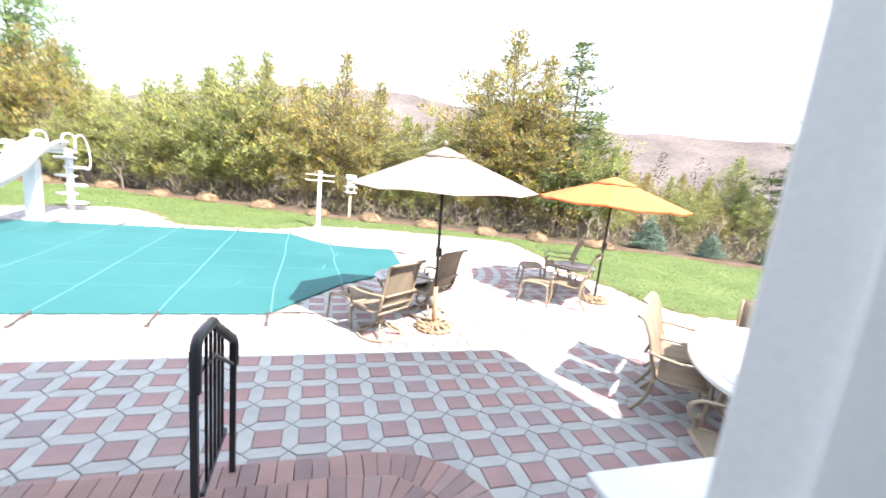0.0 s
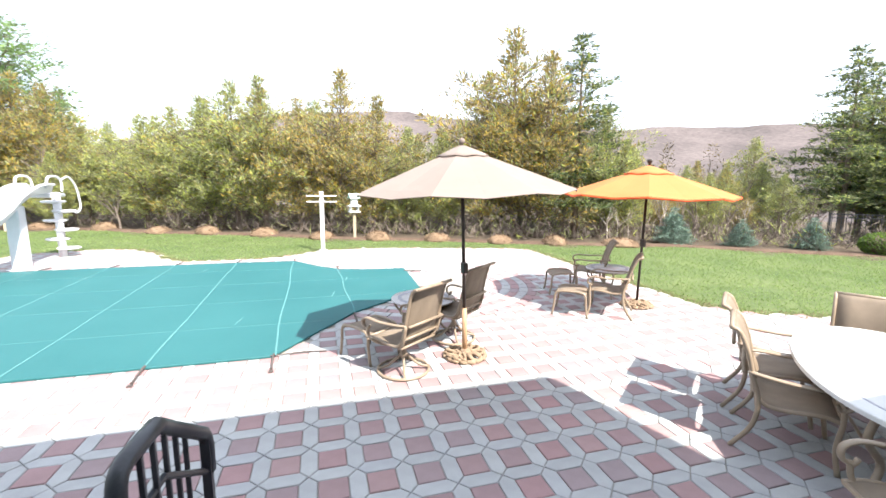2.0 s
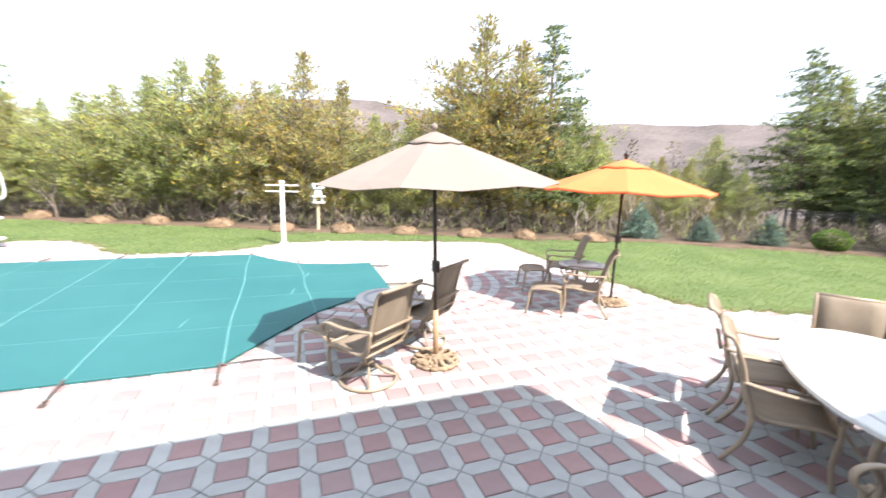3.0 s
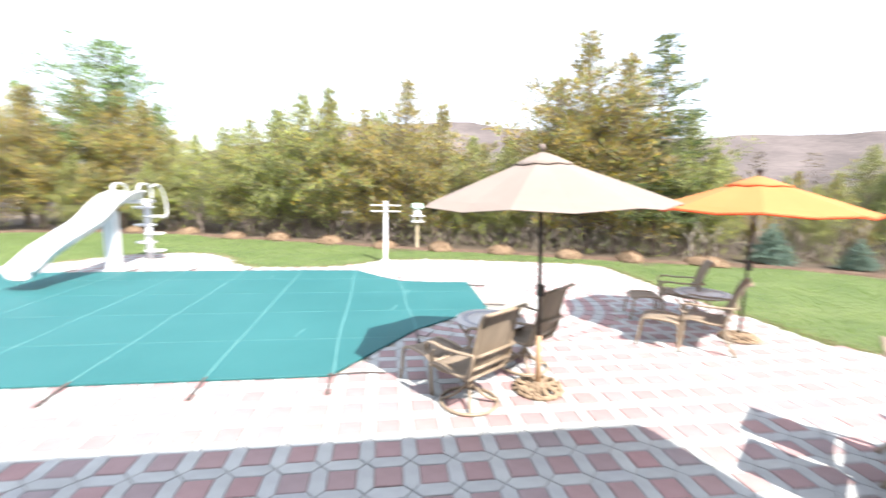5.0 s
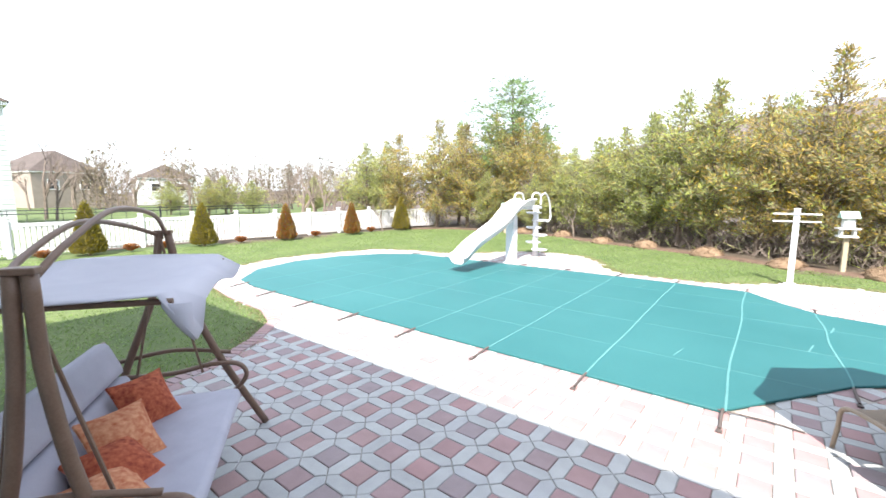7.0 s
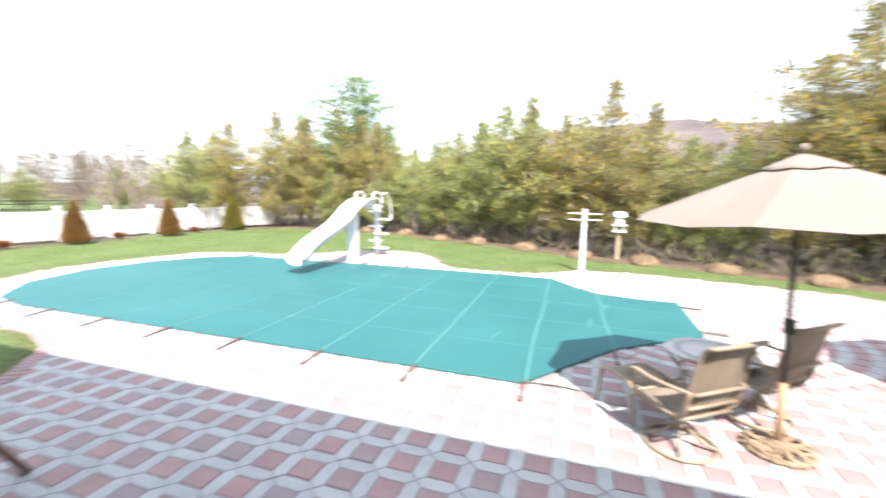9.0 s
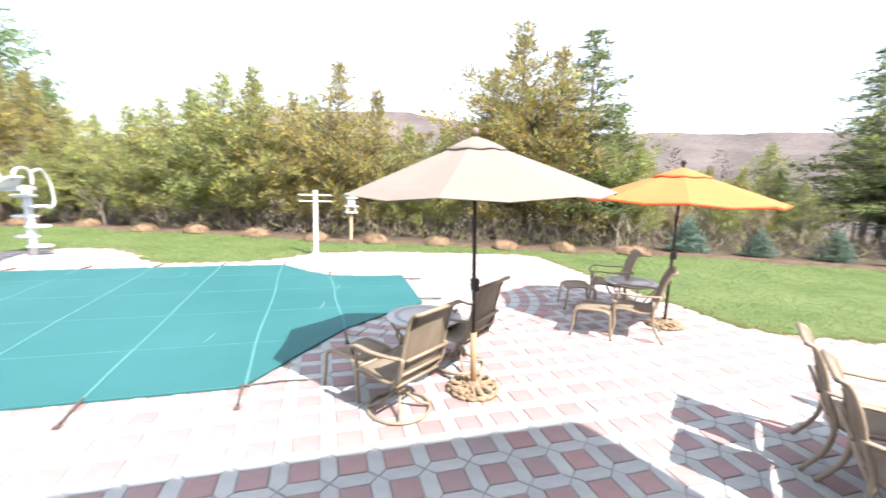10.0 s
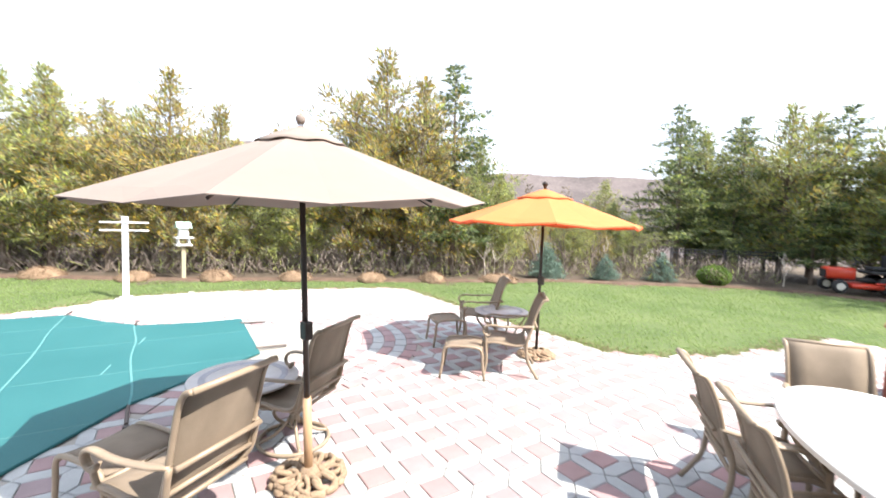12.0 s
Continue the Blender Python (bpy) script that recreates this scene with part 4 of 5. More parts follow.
def bird_feeder(x, y, h, label):
    ob = thing("bird_feeder", pose(x, y, ground_height(x, y), 0, 0, 12) @ Matrix.Diagonal((0.8, 0.8, 0.95, 1)), label, "bird feeder", "bird feeders")
    part("post", box(B(), (0, 0, h / 2), (0.13, 0.13, h), bevel=0.008), "old_wood", ob)
    part("tray", box(B(), (0, 0, h + 0.02), (0.50, 0.40, 0.05), bevel=0.008), "vinyl", ob)
    part("upper_tray", box(B(), (0, 0, h + 0.24), (0.56, 0.44, 0.04), bevel=0.008), "vinyl", ob)
    for sx in (-1, 1):
        part("upright", box(B(), (sx * 0.17, 0, h + 0.13), (0.05, 0.26, 0.19)), "vinyl", ob)
    part("house_box", box(B(), (0, 0, h + 0.40), (0.28, 0.26, 0.28), bevel=0.008), "vinyl", ob)
    bm = B()
    vs = [bm.verts.new(p) for p in ((-0.24, -0.22, h + 0.53), (0.24, -0.22, h + 0.53), (0.24, 0.22, h + 0.53), (-0.24, 0.22, h + 0.53), (-0.24, 0, h + 0.72), (0.24, 0, h + 0.72))]
    for f in ((0, 1, 5, 4), (2, 3, 4, 5), (0, 4, 3), (1, 2, 5), (3, 2, 1, 0)):
        bm.faces.new([vs[i] for i in f])
    part("roof", bm, "feeder_green", ob, "pale green pitched roof")


# ---- plants ----
def leaf_mesh(name, sprays, mat_, mat2=None, share=0.0, rng=None):
    """Joins small pointed sprays (place, direction, length, width) into one mesh."""
    verts, faces, mats = [], [], []
    for p, d, l, w in sprays:
        side = d.orthogonal().normalized()
        side = (Matrix.Rotation(rng.uniform(0, 6.28), 3, d) @ side) * w
        k = len(verts)
        lift = d.cross(side).normalized() * w * 0.5
        verts += [p - d * l * 0.1, p + d * l * 0.42 + side + lift, p + d * l, p + d * l * 0.42 - side + lift]
        faces += [(k, k + 1, k + 2), (k, k + 2, k + 3)]
        c = 1 if mat2 and rng.random() < share else 0
        mats += [c, c]
    me = bpy.data.meshes.new(name)
    me.from_pydata(verts, [], faces)
    me.materials.append(M[mat_])
    if mat2:
        me.materials.append(M[mat2])
        me.polygons.foreach_set("material_index", mats)
    return me


def conifer(seed, h, width, style, mat_, mat2=None, share=0.0):
    """Trunk with limbs and a crown of sprays. style: 'cedar' ragged, 'fir' tiered, 'spruce' dense small."""
    rng = random.Random(seed)
    trunk = B()
    lean = Vector((rng.uniform(-0.05, 0.05), rng.uniform(-0.05, 0.05), 1))
    tr = 0.012 * h + 0.04
    tube(trunk, [Vector((lean.x * h * k / 6, lean.y * h * k / 6, h * k / 6 * 0.97 - (0.25 if k == 0 else 0))) for k in range(7)], tr, 7, r2=0.012)
    sprays = []
    start = {"cedar": 0.09, "fir": 0.16, "spruce": 0.03, "open": 0.30}[style]
    n = {"cedar": int(21 * h), "fir": int(13 * h), "spruce": int(120 * h), "open": int(13 * h)}[style]
    for k in range(n):
        f = start + (1 - start) * (k + rng.random()) / n
        z = f * h
        a = k * 2.39996 + rng.uniform(-0.5, 0.5)
        if style == "cedar":
            reach = width * (1.0 - (max(0, f - 0.30) / 0.70) ** 1.45) * rng.choice((rng.uniform(0.4, 0.8), rng.uniform(0.7, 1.1), rng.uniform(0.95, 1.6))) * min(1, 0.55 + f)
            rise = rng.uniform(0.15, 0.75)
        elif style == "open":
            reach = width * (0.35 + 0.65 * math.sin(math.pi * min(1, 0.12 + 0.86 * f))) * rng.uniform(0.5, 1.1)
            rise = rng.uniform(0.15, 0.9)
        elif style == "fir":
            reach = width * (1.03 - f) ** 0.66 * rng.uniform(0.45, 1.3)
            rise = rng.uniform(-0.12, 0.25)
        else:
            reach = width * (1.04 - f) * rng.uniform(0.8, 1.08)
            rise = rng.uniform(-0.05, 0.25)
        if f > 0.96:
            reach, rise = 0.12 * width, 1.2
        base = Vector((lean.x * z, lean.y * z, z))
        d = Vector((math.cos(a), math.sin(a), rise)).normalized()
        tip = base + d * reach
        if style != "spruce" and reach > 0.3:
            tube(trunk, [base, base.lerp(tip, 0.5) + Vector((0, 0, -0.03)), tip], 0.010 + 0.008 * reach, 4, r2=0.004)
        if style == "spruce":
            for j in range(max(4, int(reach * 60))):
                u = 0.16 + 0.84 * rng.random()
                spread = 0.055 + 0.15 * reach * (1.1 - u)
                q = base + d * reach * u + Vector((rng.gauss(0, spread), rng.gauss(0, spread), rng.gauss(0, spread * 0.28) - 0.05 * reach * u))
                dd = (d + Vector((rng.uniform(-1, 1), rng.uniform(-1, 1), rng.uniform(-0.5, 0.35)))).normalized()
                l = 0.12 * rng.uniform(0.6, 1.4)
                sprays.append((q, dd, l, l * rng.uniform(0.085, 0.17)))
            continue
        # tufts along the limb, with gaps between them
        flat = {"cedar": 0.75, "fir": 0.34, "open": 0.5}[style]
        size = {"cedar": 0.155, "fir": 0.155, "open": 0.17}[style]
        for j in range(max(2, round(reach * 3.6))):
            u = min(1.0, 0.22 + 0.80 * (j + rng.random()) / max(2, round(reach * 3.6)))
            side = d.cross(Vector((0, 0, 1))).normalized() * rng.gauss(0, 0.20) * reach * (1.15 - u)
            mid_ = base + d * reach * u + side + Vector((0, 0, rng.gauss(0, 0.05 * reach) - (0.06 * reach * u if style == "fir" else 0)))
            rad_ = rng.uniform(0.10, 0.23) * (1.0 if reach > 0.8 else 0.45 + 0.6 * reach)
            for _ in range(int((27 if f < 0.62 else 17) * (1.7 if style == "fir" else 1.0) * rng.uniform(0.6, 1.4))):
                o = Vector((rng.gauss(0, 1), rng.gauss(0, 1), rng.gauss(0, flat)))
                dd = (d * 0.6 + o.normalized() + Vector((0, 0, 0.45 if style == "cedar" else 0.0))).normalized()
                l = size * rng.uniform(0.5, 1.35)
                sprays.append((mid_ + o * rad_ * 0.62, dd, l, l * rng.uniform(0.085, 0.16)))
    crown = leaf_mesh("crown", sprays, mat_, mat2, share, rng)
    me = bpy.data.meshes.new("trunk")
    trunk.to_mesh(me)
    trunk.free()
    me.materials.append(M["bark"])
    return me, crown


def cone_shrub(seed, h, width, mat_, mat2, share):
    """Dense pointed shrub: upright sprays packed over an uneven cone, with a short trunk inside."""
    rng = random.Random(seed)
    sprays = []
    for k in range(7000):
        f = 1 - math.sqrt(rng.random()) * 0.97
        a = rng.uniform(0, 6.28)
        p = Vector((math.cos(a), math.sin(a), f))
        r = width * (1 - f) ** 0.8 * min(1.0, 0.72 + 2.5 * f) * (1 + 0.16 * noise.noise(Vector((p.x * 1.6, p.y * 1.6, f * 6 + seed)))) * rng.uniform(0.72, 1.03)
        d = Vector((p.x * rng.uniform(0.2, 0.9) + rng.uniform(-0.4, 0.4), p.y * rng.uniform(0.2, 0.9) + rng.uniform(-0.4, 0.4), rng.uniform(0.5, 1.3))).normalized()
        s = rng.uniform(0.06, 0.12)
        sprays.append((Vector((r * p.x, r * p.y, 0.03 + f * h * 0.95)), d, s, s * rng.uniform(0.16, 0.28)))
    crown = leaf_mesh("crown", sprays, mat_, mat2, share, rng)
    bm = tube(B(), [(0, 0, -0.1), (0, 0, h * 0.5), (0.01, 0, h * 0.9)], 0.05, 7, r2=0.01)
    me = bpy.data.meshes.new("trunk")
    bm.to_mesh(me)
    bm.free()
    me.materials.append(M["bark"])
    return me, crown


def bare_tree(seed, h, mat_):
    """Leafless tree of forked limbs."""
    rng = random.Random(seed)
    bm = B()

    def grow(p, d, l, r, level):
        bend = Vector((rng.uniform(-0.2, 0.2), rng.uniform(-0.2, 0.2), 0.05))
        q = p + d * l * 0.5 + bend * l * 0.1
        e = p + (d + bend * 0.5).normalized() * l
        tube(bm, [p, q, e], r, 5 if level < 2 else 3, r2=r * 0.6)
        if level < 4:
            for _ in range(3 if level else 4):
                f = rng.uniform(0.45, 1.0)
                nd = (d + Vector((rng.uniform(-0.8, 0.8), rng.uniform(-0.8, 0.8), rng.uniform(0.0, 0.5)))).normalized()
                grow(p.lerp(e, f), nd, l * rng.uniform(0.45, 0.68), r * 0.5, level + 1)

    grow(Vector((0, 0, -0.3)), Vector((rng.uniform(-0.1, 0.1), rng.uniform(-0.1, 0.1), 1)).normalized(), h * 0.45, 0.018 * h, 0)
    me = bpy.data.meshes.new("branchwork")
    bm.to_mesh(me)
    bm.free()
    me.materials.append(M[mat_])
    return me


def plant(name, x, y, trunk, crown, k, turn, label, category, group, kz=None):
    ob = thing(name, Matrix.LocRotScale((x, y, ground_height(x, y)), Euler((0, 0, turn)), (k, k, kz or k)), label, category, group)
    t = new("trunk", trunk)
    t.parent = ob
    if crown:
        c = new("crown", crown)
        c.parent = ob
    return ob


def build_trees():
    cedar = [conifer(11, 6.0, 2.2, "cedar", "cedar", "rusty", 0.12), conifer(12, 6.0, 2.0, "cedar", "cedar", "rusty", 0.30), conifer(13, 6.0, 2.35, "cedar", "cedar", "rusty", 0.06)]
    rusty = [conifer(14, 6.0, 2.2, "cedar", "rusty", "cedar", 0.35), conifer(15, 6.0, 2.0, "cedar", "rusty", "cedar", 0.25)]
    fir = [conifer(16, 7.0, 2.2, "fir", "fir", "cedar", 0.25), conifer(17, 7.0, 2.3, "fir", "fir", "cedar", 0.4)]
    pine = conifer(18, 8.0, 2.6, "open", "pine")
    grove = "trees along the lawn"
    rng = random.Random(21)
    spec = [
        # x, y, height, kind
        (-21.8, 18.6, 5.0, "c"), (-20.6, 20.2, 5.6, "r"), (-18.9, 21.8, 6.4, "r"), (-17.3, 22.9, 6.2, "r"), (-16.0, 24.3, 6.8, "c"), (-14.4, 23.6, 6.3, "r"), (-13.0, 23.9, 5.9, "r"), (-11.7, 23.4, 4.2, "c"), (-10.3, 22.6, 4.3, "c"),
        (-8.9, 21.7, 4.6, "c"), (-7.6, 21.3, 4.9, "c"), (-6.3, 20.8, 5.3, "c"), (-5.1, 20.5, 5.9, "c"), (-3.9, 19.9, 6.0, "c"), (-2.5, 19.3, 5.2, "r"), (-0.9, 18.9, 6.2, "r"), (0.4, 18.3, 5.3, "r"), (1.7, 17.9, 4.1, "c"), (3.1, 17.4, 4.0, "c"),
        (4.7, 17.2, 6.3, "r"), (5.9, 16.6, 7.6, "r"), (6.7, 15.9, 6.6, "r"), (8.2, 15.6, 7.6, "f"), (9.1, 15.2, 4.9, "c"), (9.9, 15.0, 3.7, "c"),
        # cedars at (20.4, 3.4), (19.0, 2.4), (19.7, 2.6): out of view, added to shade the mower
        (18.5, 12.6, 7.2, "f"), (20.0, 12.9, 6.9, "f"), (20.3, 11.0, 6.7, "f"), (20.4, 9.4, 6.9, "c"), (21.2, 7.9, 6.7, "f"), (21.7, 6.2, 6.6, "c"), (22.2, 4.4, 6.8, "c"), (22.4, 2.4, 6.6, "c"), (19.9, 12.3, 6.2, "c"), (20.4, 3.4, 8.4, "c"), (19.0, 2.4, 8.0, "c"), (20.3, 4.7, 7.0, "f"), (19.7, 2.6, 6.8, "c"), (20.0, 8.2, 4.3, "f"), (21.2, 10.2, 4.6, "f"), (20.9, 6.8, 4.4, "c"), (19.4, 10.8, 4.2, "f"),
        # second row, closing the gaps
        (-23.5, 22.0, 5.5, "c"), (-19.5, 25.0, 6.6, "c"), (-14.0, 27.0, 6.2, "c"), (-9.3, 24.6, 4.9, "c"), (-6.8, 23.6, 5.6, "c"), (-4.6, 22.9, 6.0, "r"), (-1.8, 21.9, 5.6, "c"), (0.9, 21.2, 4.4, "c"), (2.6, 20.4, 4.1, "r"), (4.2, 20.1, 4.3, "c"), (7.4, 19.0, 6.0, "c"), (9.3, 18.2, 5.0, "c"),
        (22.4, 12.0, 6.6, "c"), (23.2, 9.2, 7.0, "c"), (24.0, 6.5, 7.0, "c"), (24.2, 3.6, 7.0, "r"), (12.8, 17.8, 2.6, "r"), (14.6, 16.6, 2.9, "c"), (16.2, 16.0, 2.7, "r"), (11.4, 18.8, 3.3, "r"), (-12.3, 21.9, 3.0, "c"), (-15.6, 22.6, 3.3, "c"),
        (11.2, 15.8, 2.6, "c"), (12.2, 15.0, 1.9, "r"), (13.4, 14.2, 2.5, "c"), (14.7, 13.6, 1.8, "r"), (15.8, 13.0, 2.5, "c"), (13.0, 16.4, 2.9, "r"), (15.4, 15.2, 3.0, "c"), (17.2, 15.0, 3.0, "c"), (11.9, 20.5, 3.2, "r"), (14.2, 19.4, 4.0, "r"), (16.8, 18.0, 3.2, "r"), (18.6, 16.6, 4.2, "c"),
    ]
    for i, (x, y, h, kd) in enumerate(spec):
        src = {"c": cedar, "r": rusty, "f": fir}[kd]
        t, c = src[i % len(src)]
        k = h / (7.0 if kd == "f" else 6.0)
        lab = {"c": "ragged olive-green cedar at the lawn's edge", "r": "browning bronze-green cedar at the lawn's edge", "f": "tall dark green fir with open branches"}[kd]
        plant("cedar_tree" if kd != "f" else "fir_tree", x, y, t, c, k * rng.uniform(0.95, 1.1), rng.uniform(0, 6.28), lab, "tree", grove, kz=k)
    for x, y, h in ((-46, 19.5, 3.6), (-48, 22.0, 3.8), (-47, 24.5, 3.4), (-42, 29.0, 3.8), (-39, 31.0, 3.5), (-50, 17.5, 3.2)):
        t, c = cedar[int(abs(x)) % 3]
        plant("cedar_tree", x, y, t, c, h / 4.2, x, "rounded olive evergreen beyond the white fence", "tree", "evergreens beyond the fence", kz=h / 6)
    plant("pine_tree", -15.4, 25.6, *pine, 1.45, 0.4, "tall light-green pine above the cedars", "tree", grove, kz=1.13)
    bare = [bare_tree(31, 5.0, "twig"), bare_tree(32, 5.0, "twig"), bare_tree(33, 4.0, "pale_bark")]
    for x, y, k, j in ((-12.6, 22.6, 0.95, 0), (-2.2, 20.4, 1.2, 1), (-0.2, 20.0, 1.25, 0), (3.5, 19.0, 0.9, 1), (9.3, 14.4, 0.42, 2), (8.8, 14.3, 0.5, 2), (10.0, 14.6, 0.45, 2), (14.0, 14.6, 0.55, 0), (16.6, 12.6, 0.5, 1), (18.0, 8.4, 0.38, 2), (11.8, 16.0, 0.6, 1), (-9.6, 20.9, 0.5, 1), (-19.4, 17.6, 0.5, 1), (-22.6, 14.5, 1.0, 0), (-23.5, 16.5, 1.1, 1), (13.2, 20.0, 0.9, 0), (17.0, 18.0, 0.9, 1), (5.6, 18.2, 0.9, 1), (-1.4, 20.2, 1.2, 0), (11.0, 14.2, 0.5, 1), (11.7, 14.6, 0.55, 2), (12.6, 13.9, 0.5, 0), (13.3, 13.2, 0.46, 1), (14.4, 13.4, 0.5, 2), (15.2, 12.4, 0.46, 0), (16.0, 12.0, 0.5, 1), (12.2, 16.8, 0.75, 0), (14.0, 16.0, 0.7, 1), (15.8, 14.4, 0.65, 0)) + tuple((rng.uniform(-88, -48), rng.uniform(4, 46), rng.uniform(1.3, 2.0), k % 2) for k in range(46)) + tuple((rng.uniform(-34, -24), rng.uniform(17, 32), rng.uniform(0.8, 1.3), k % 2) for k in range(10)):
        ob = thing("bare_tree", Matrix.LocRotScale((x, y, ground_height(x, y)), Euler((0, 0, rng.uniform(0, 6))), (k, k, k)), "leafless pale grey-brown tree among the cedars", "tree", "bare trees")
        t = new("branchwork", bare[j])
        t.parent = ob
    spruce = conifer(41, 1.5, 0.95, "spruce", "blue_spruce")
    for x, y, h in ((10.7, 13.1, 1.22), (12.55, 12.0, 0.90), (14.5, 11.0, 1.0)):
        plant("blue_spruce", x, y, *spruce, h / 1.5, x, "young blue spruce standing in the mulch bed", "shrub", "blue spruces")
    col = cone_shrub(42, 1.8, 0.50, "arbor", None, 0)
    colr = cone_shrub(43, 1.8, 0.48, "arbor_rust", "arbor", 0.3)
    for x, y, c, h in ((-20.9, 4.9, col, 1.95), (-20.5, 8.55, col, 1.85), (-19.8, 11.9, colr, 1.75), (-19.5, 15.5, colr, 1.75), (-19.3, 19.0, col, 2.0)):
        lab = "cone-shaped arborvitae before the white fence" if c is col else "cone-shaped arborvitae scorched rusty red"
        plant("arborvitae", x, y, *c, h / 1.8, x, lab, "shrub", "arborvitae row")
    # round clipped boxwood
    r2 = random.Random(51)
    sp = []
    for k in range(2200):
        d = Vector((r2.gauss(0, 1), r2.gauss(0, 1), r2.gauss(0, 1))).normalized()
        p = Vector((d.x * 0.46, d.y * 0.46, 0.40 + d.z * 0.40)) * r2.uniform(0.86, 1.03)
        sp.append((p, (d + Vector((r2.uniform(-1, 1), r2.uniform(-1, 1), r2.uniform(-1, 1))) * 0.7).normalized(), 0.075, 0.025))
    ob = thing("boxwood", pose(15.3, 9.55, -0.02) @ Matrix.Diagonal((1.05, 1.05, 0.86, 1)), "round clipped green boxwood in the mulch bed", "shrub")
    c = new("crown", leaf_mesh("crown", sp, "boxwood", None, 0, r2))
    c.parent = ob
    part("core", lathe(B(), [(0.2, 0.0), (0.38, 0.25), (0.40, 0.45), (0.30, 0.65), (0.05, 0.74)], 12), "bark", ob)
    # low brown shrubs before the fence
    sp = []
    for k in range(420):
        a = r2.uniform(0, 6.28)
        d = Vector((math.cos(a), math.sin(a), r2.uniform(0.5, 2))).normalized()
        sp.append((d * r2.uniform(0.02, 0.25), d, 0.12, 0.02))
    low = leaf_mesh("crown", sp, "arbor_rust", None, 0, r2)
    for x, y in ((-20.9, 3.7), (-20.8, 6.1), (-20.7, 7.2), (-20.3, 10.0), (-20.0, 13.6), (-19.7, 17.0)):
        ob = thing("low_shrub", pose(x, y, 0), "low reddish-brown dormant shrub before the fence", "shrub", "low shrubs")
        c = new("crown", low)
        c.parent = ob
    # mulch mounds
    sp = []
    for k in range(900):
        a, rr = r2.uniform(0, 6.28), 0.50 * math.sqrt(r2.random())
        p = Vector((rr * math.cos(a), rr * math.sin(a), 0.29 * (1 - (rr / 0.52) ** 2.2) + 0.005))
        sp.append((p, Vector((r2.gauss(0, 1), r2.gauss(0, 1), r2.uniform(0, 0.7))).normalized(), r2.uniform(0.05, 0.13), 0.007))
    shreds = leaf_mesh("shredded_bark", sp, "mound", "mulch", 0.3, r2)
    for i, (x, y, k) in enumerate(((-12.8, 21.9, 1), (-10.28, 21.2, 1), (-7.88, 19.7, 1), (-6.0, 19.1, 1), (-3.8, 18.15, 1.05), (-1.65, 16.9, 1.05), (0.31, 16.15, 1), (2.4, 15.5, 1), (4.49, 14.55, 1), (6.26, 13.8, 0.95), (8.4, 13.05, 1.3))):
        bm = B()
        lathe(bm, [(0.50, -0.04), (0.46, 0.06), (0.38, 0.17), (0.26, 0.25), (0.12, 0.29), (0.01, 0.295)], 22)
        for v in bm.verts:
            v.co *= 1 + 0.16 * noise.noise(v.co * 5 + Vector((i * 3, 0, 0)))
        ob = thing("mulch_mound", pose(x, y, 0.0, 0, 0, i * 50) @ Matrix.Diagonal((k * 1.02, k * 0.88, 0.86 + 0.10 * math.sin(i * 2.3), 1)), "", "")
        part("mound_body", bm, "mound", ob, "", True)
        c = new("shredded_bark", shreds)
        c.parent = ob
        tagged(ob, "small heap of tan shredded bark mulch", "mulch heap", "mulch heaps along the lawn")


def build_far_woods():
    rng = random.Random(61)
    verts, sp = [], []
    for k in range(380):
        left = k < 130
        az = radians(rng.uniform(-82, -46) if left else rng.uniform(8, 80))
        d = rng.uniform(52, 110) if left else rng.uniform(36, 150)
        x, y = d * math.sin(az), d * math.cos(az) + 4
        z = ground_height(x, y)
        h = (rng.uniform(4.0, 6.5) if left else rng.uniform(3, 5.5)) + 0.02 * d
        w = h * rng.uniform(0.22, 0.4)
        for j in range(300):
            f = rng.uniform(0.05, 1)
            r = w * (1.1 - f) ** 0.6
            a = rng.uniform(0, 6.28)
            p = Vector((x + r * math.cos(a) * rng.uniform(0.2, 1), y + r * math.sin(a) * rng.uniform(0.2, 1), z + f * h))
            dd = Vector((rng.uniform(-1, 1), rng.uniform(-1, 1), rng.uniform(-0.2, 1.4))).normalized()
            s = h * rng.uniform(0.025, 0.065)
            sp.append((p, dd, s, s * rng.uniform(0.05, 0.22)))
    ob = new("far_woods", leaf_mesh("far_woods", sp, "far_leaf", "twig", 0.5, rng))
    tagged(ob, "brown and olive spring woodland filling the valley", "woodland", kind="stuff")
    # low brush under the cedars
    sp = []
    line = LAWN_EDGE[4:22]
    for k in range(22000):
        i = rng.randrange(len(line) - 1)
        f = rng.random()
        a, b = Vector(line[i]), Vector(line[i + 1])
        t = (b - a).normalized()
        off = rng.uniform(0.7, 7.0)
        p = a.lerp(b, f) + Vector((-t.y, t.x)) * off
        d = Vector((rng.uniform(-0.8, 0.8), rng.uniform(-0.8, 0.8), rng.uniform(0.2, 1))).normalized()
        sp.append((Vector((p.x, p.y, rng.uniform(0.0, 0.9) * rng.random())), d, rng.uniform(0.2, 0.6), 0.012))
    ob = new("underbrush", leaf_mesh("underbrush", sp, "twig", "cedar", 0.18, rng))
    tagged(ob, "tangle of dry twigs and brush under the trees", "brush", kind="stuff")


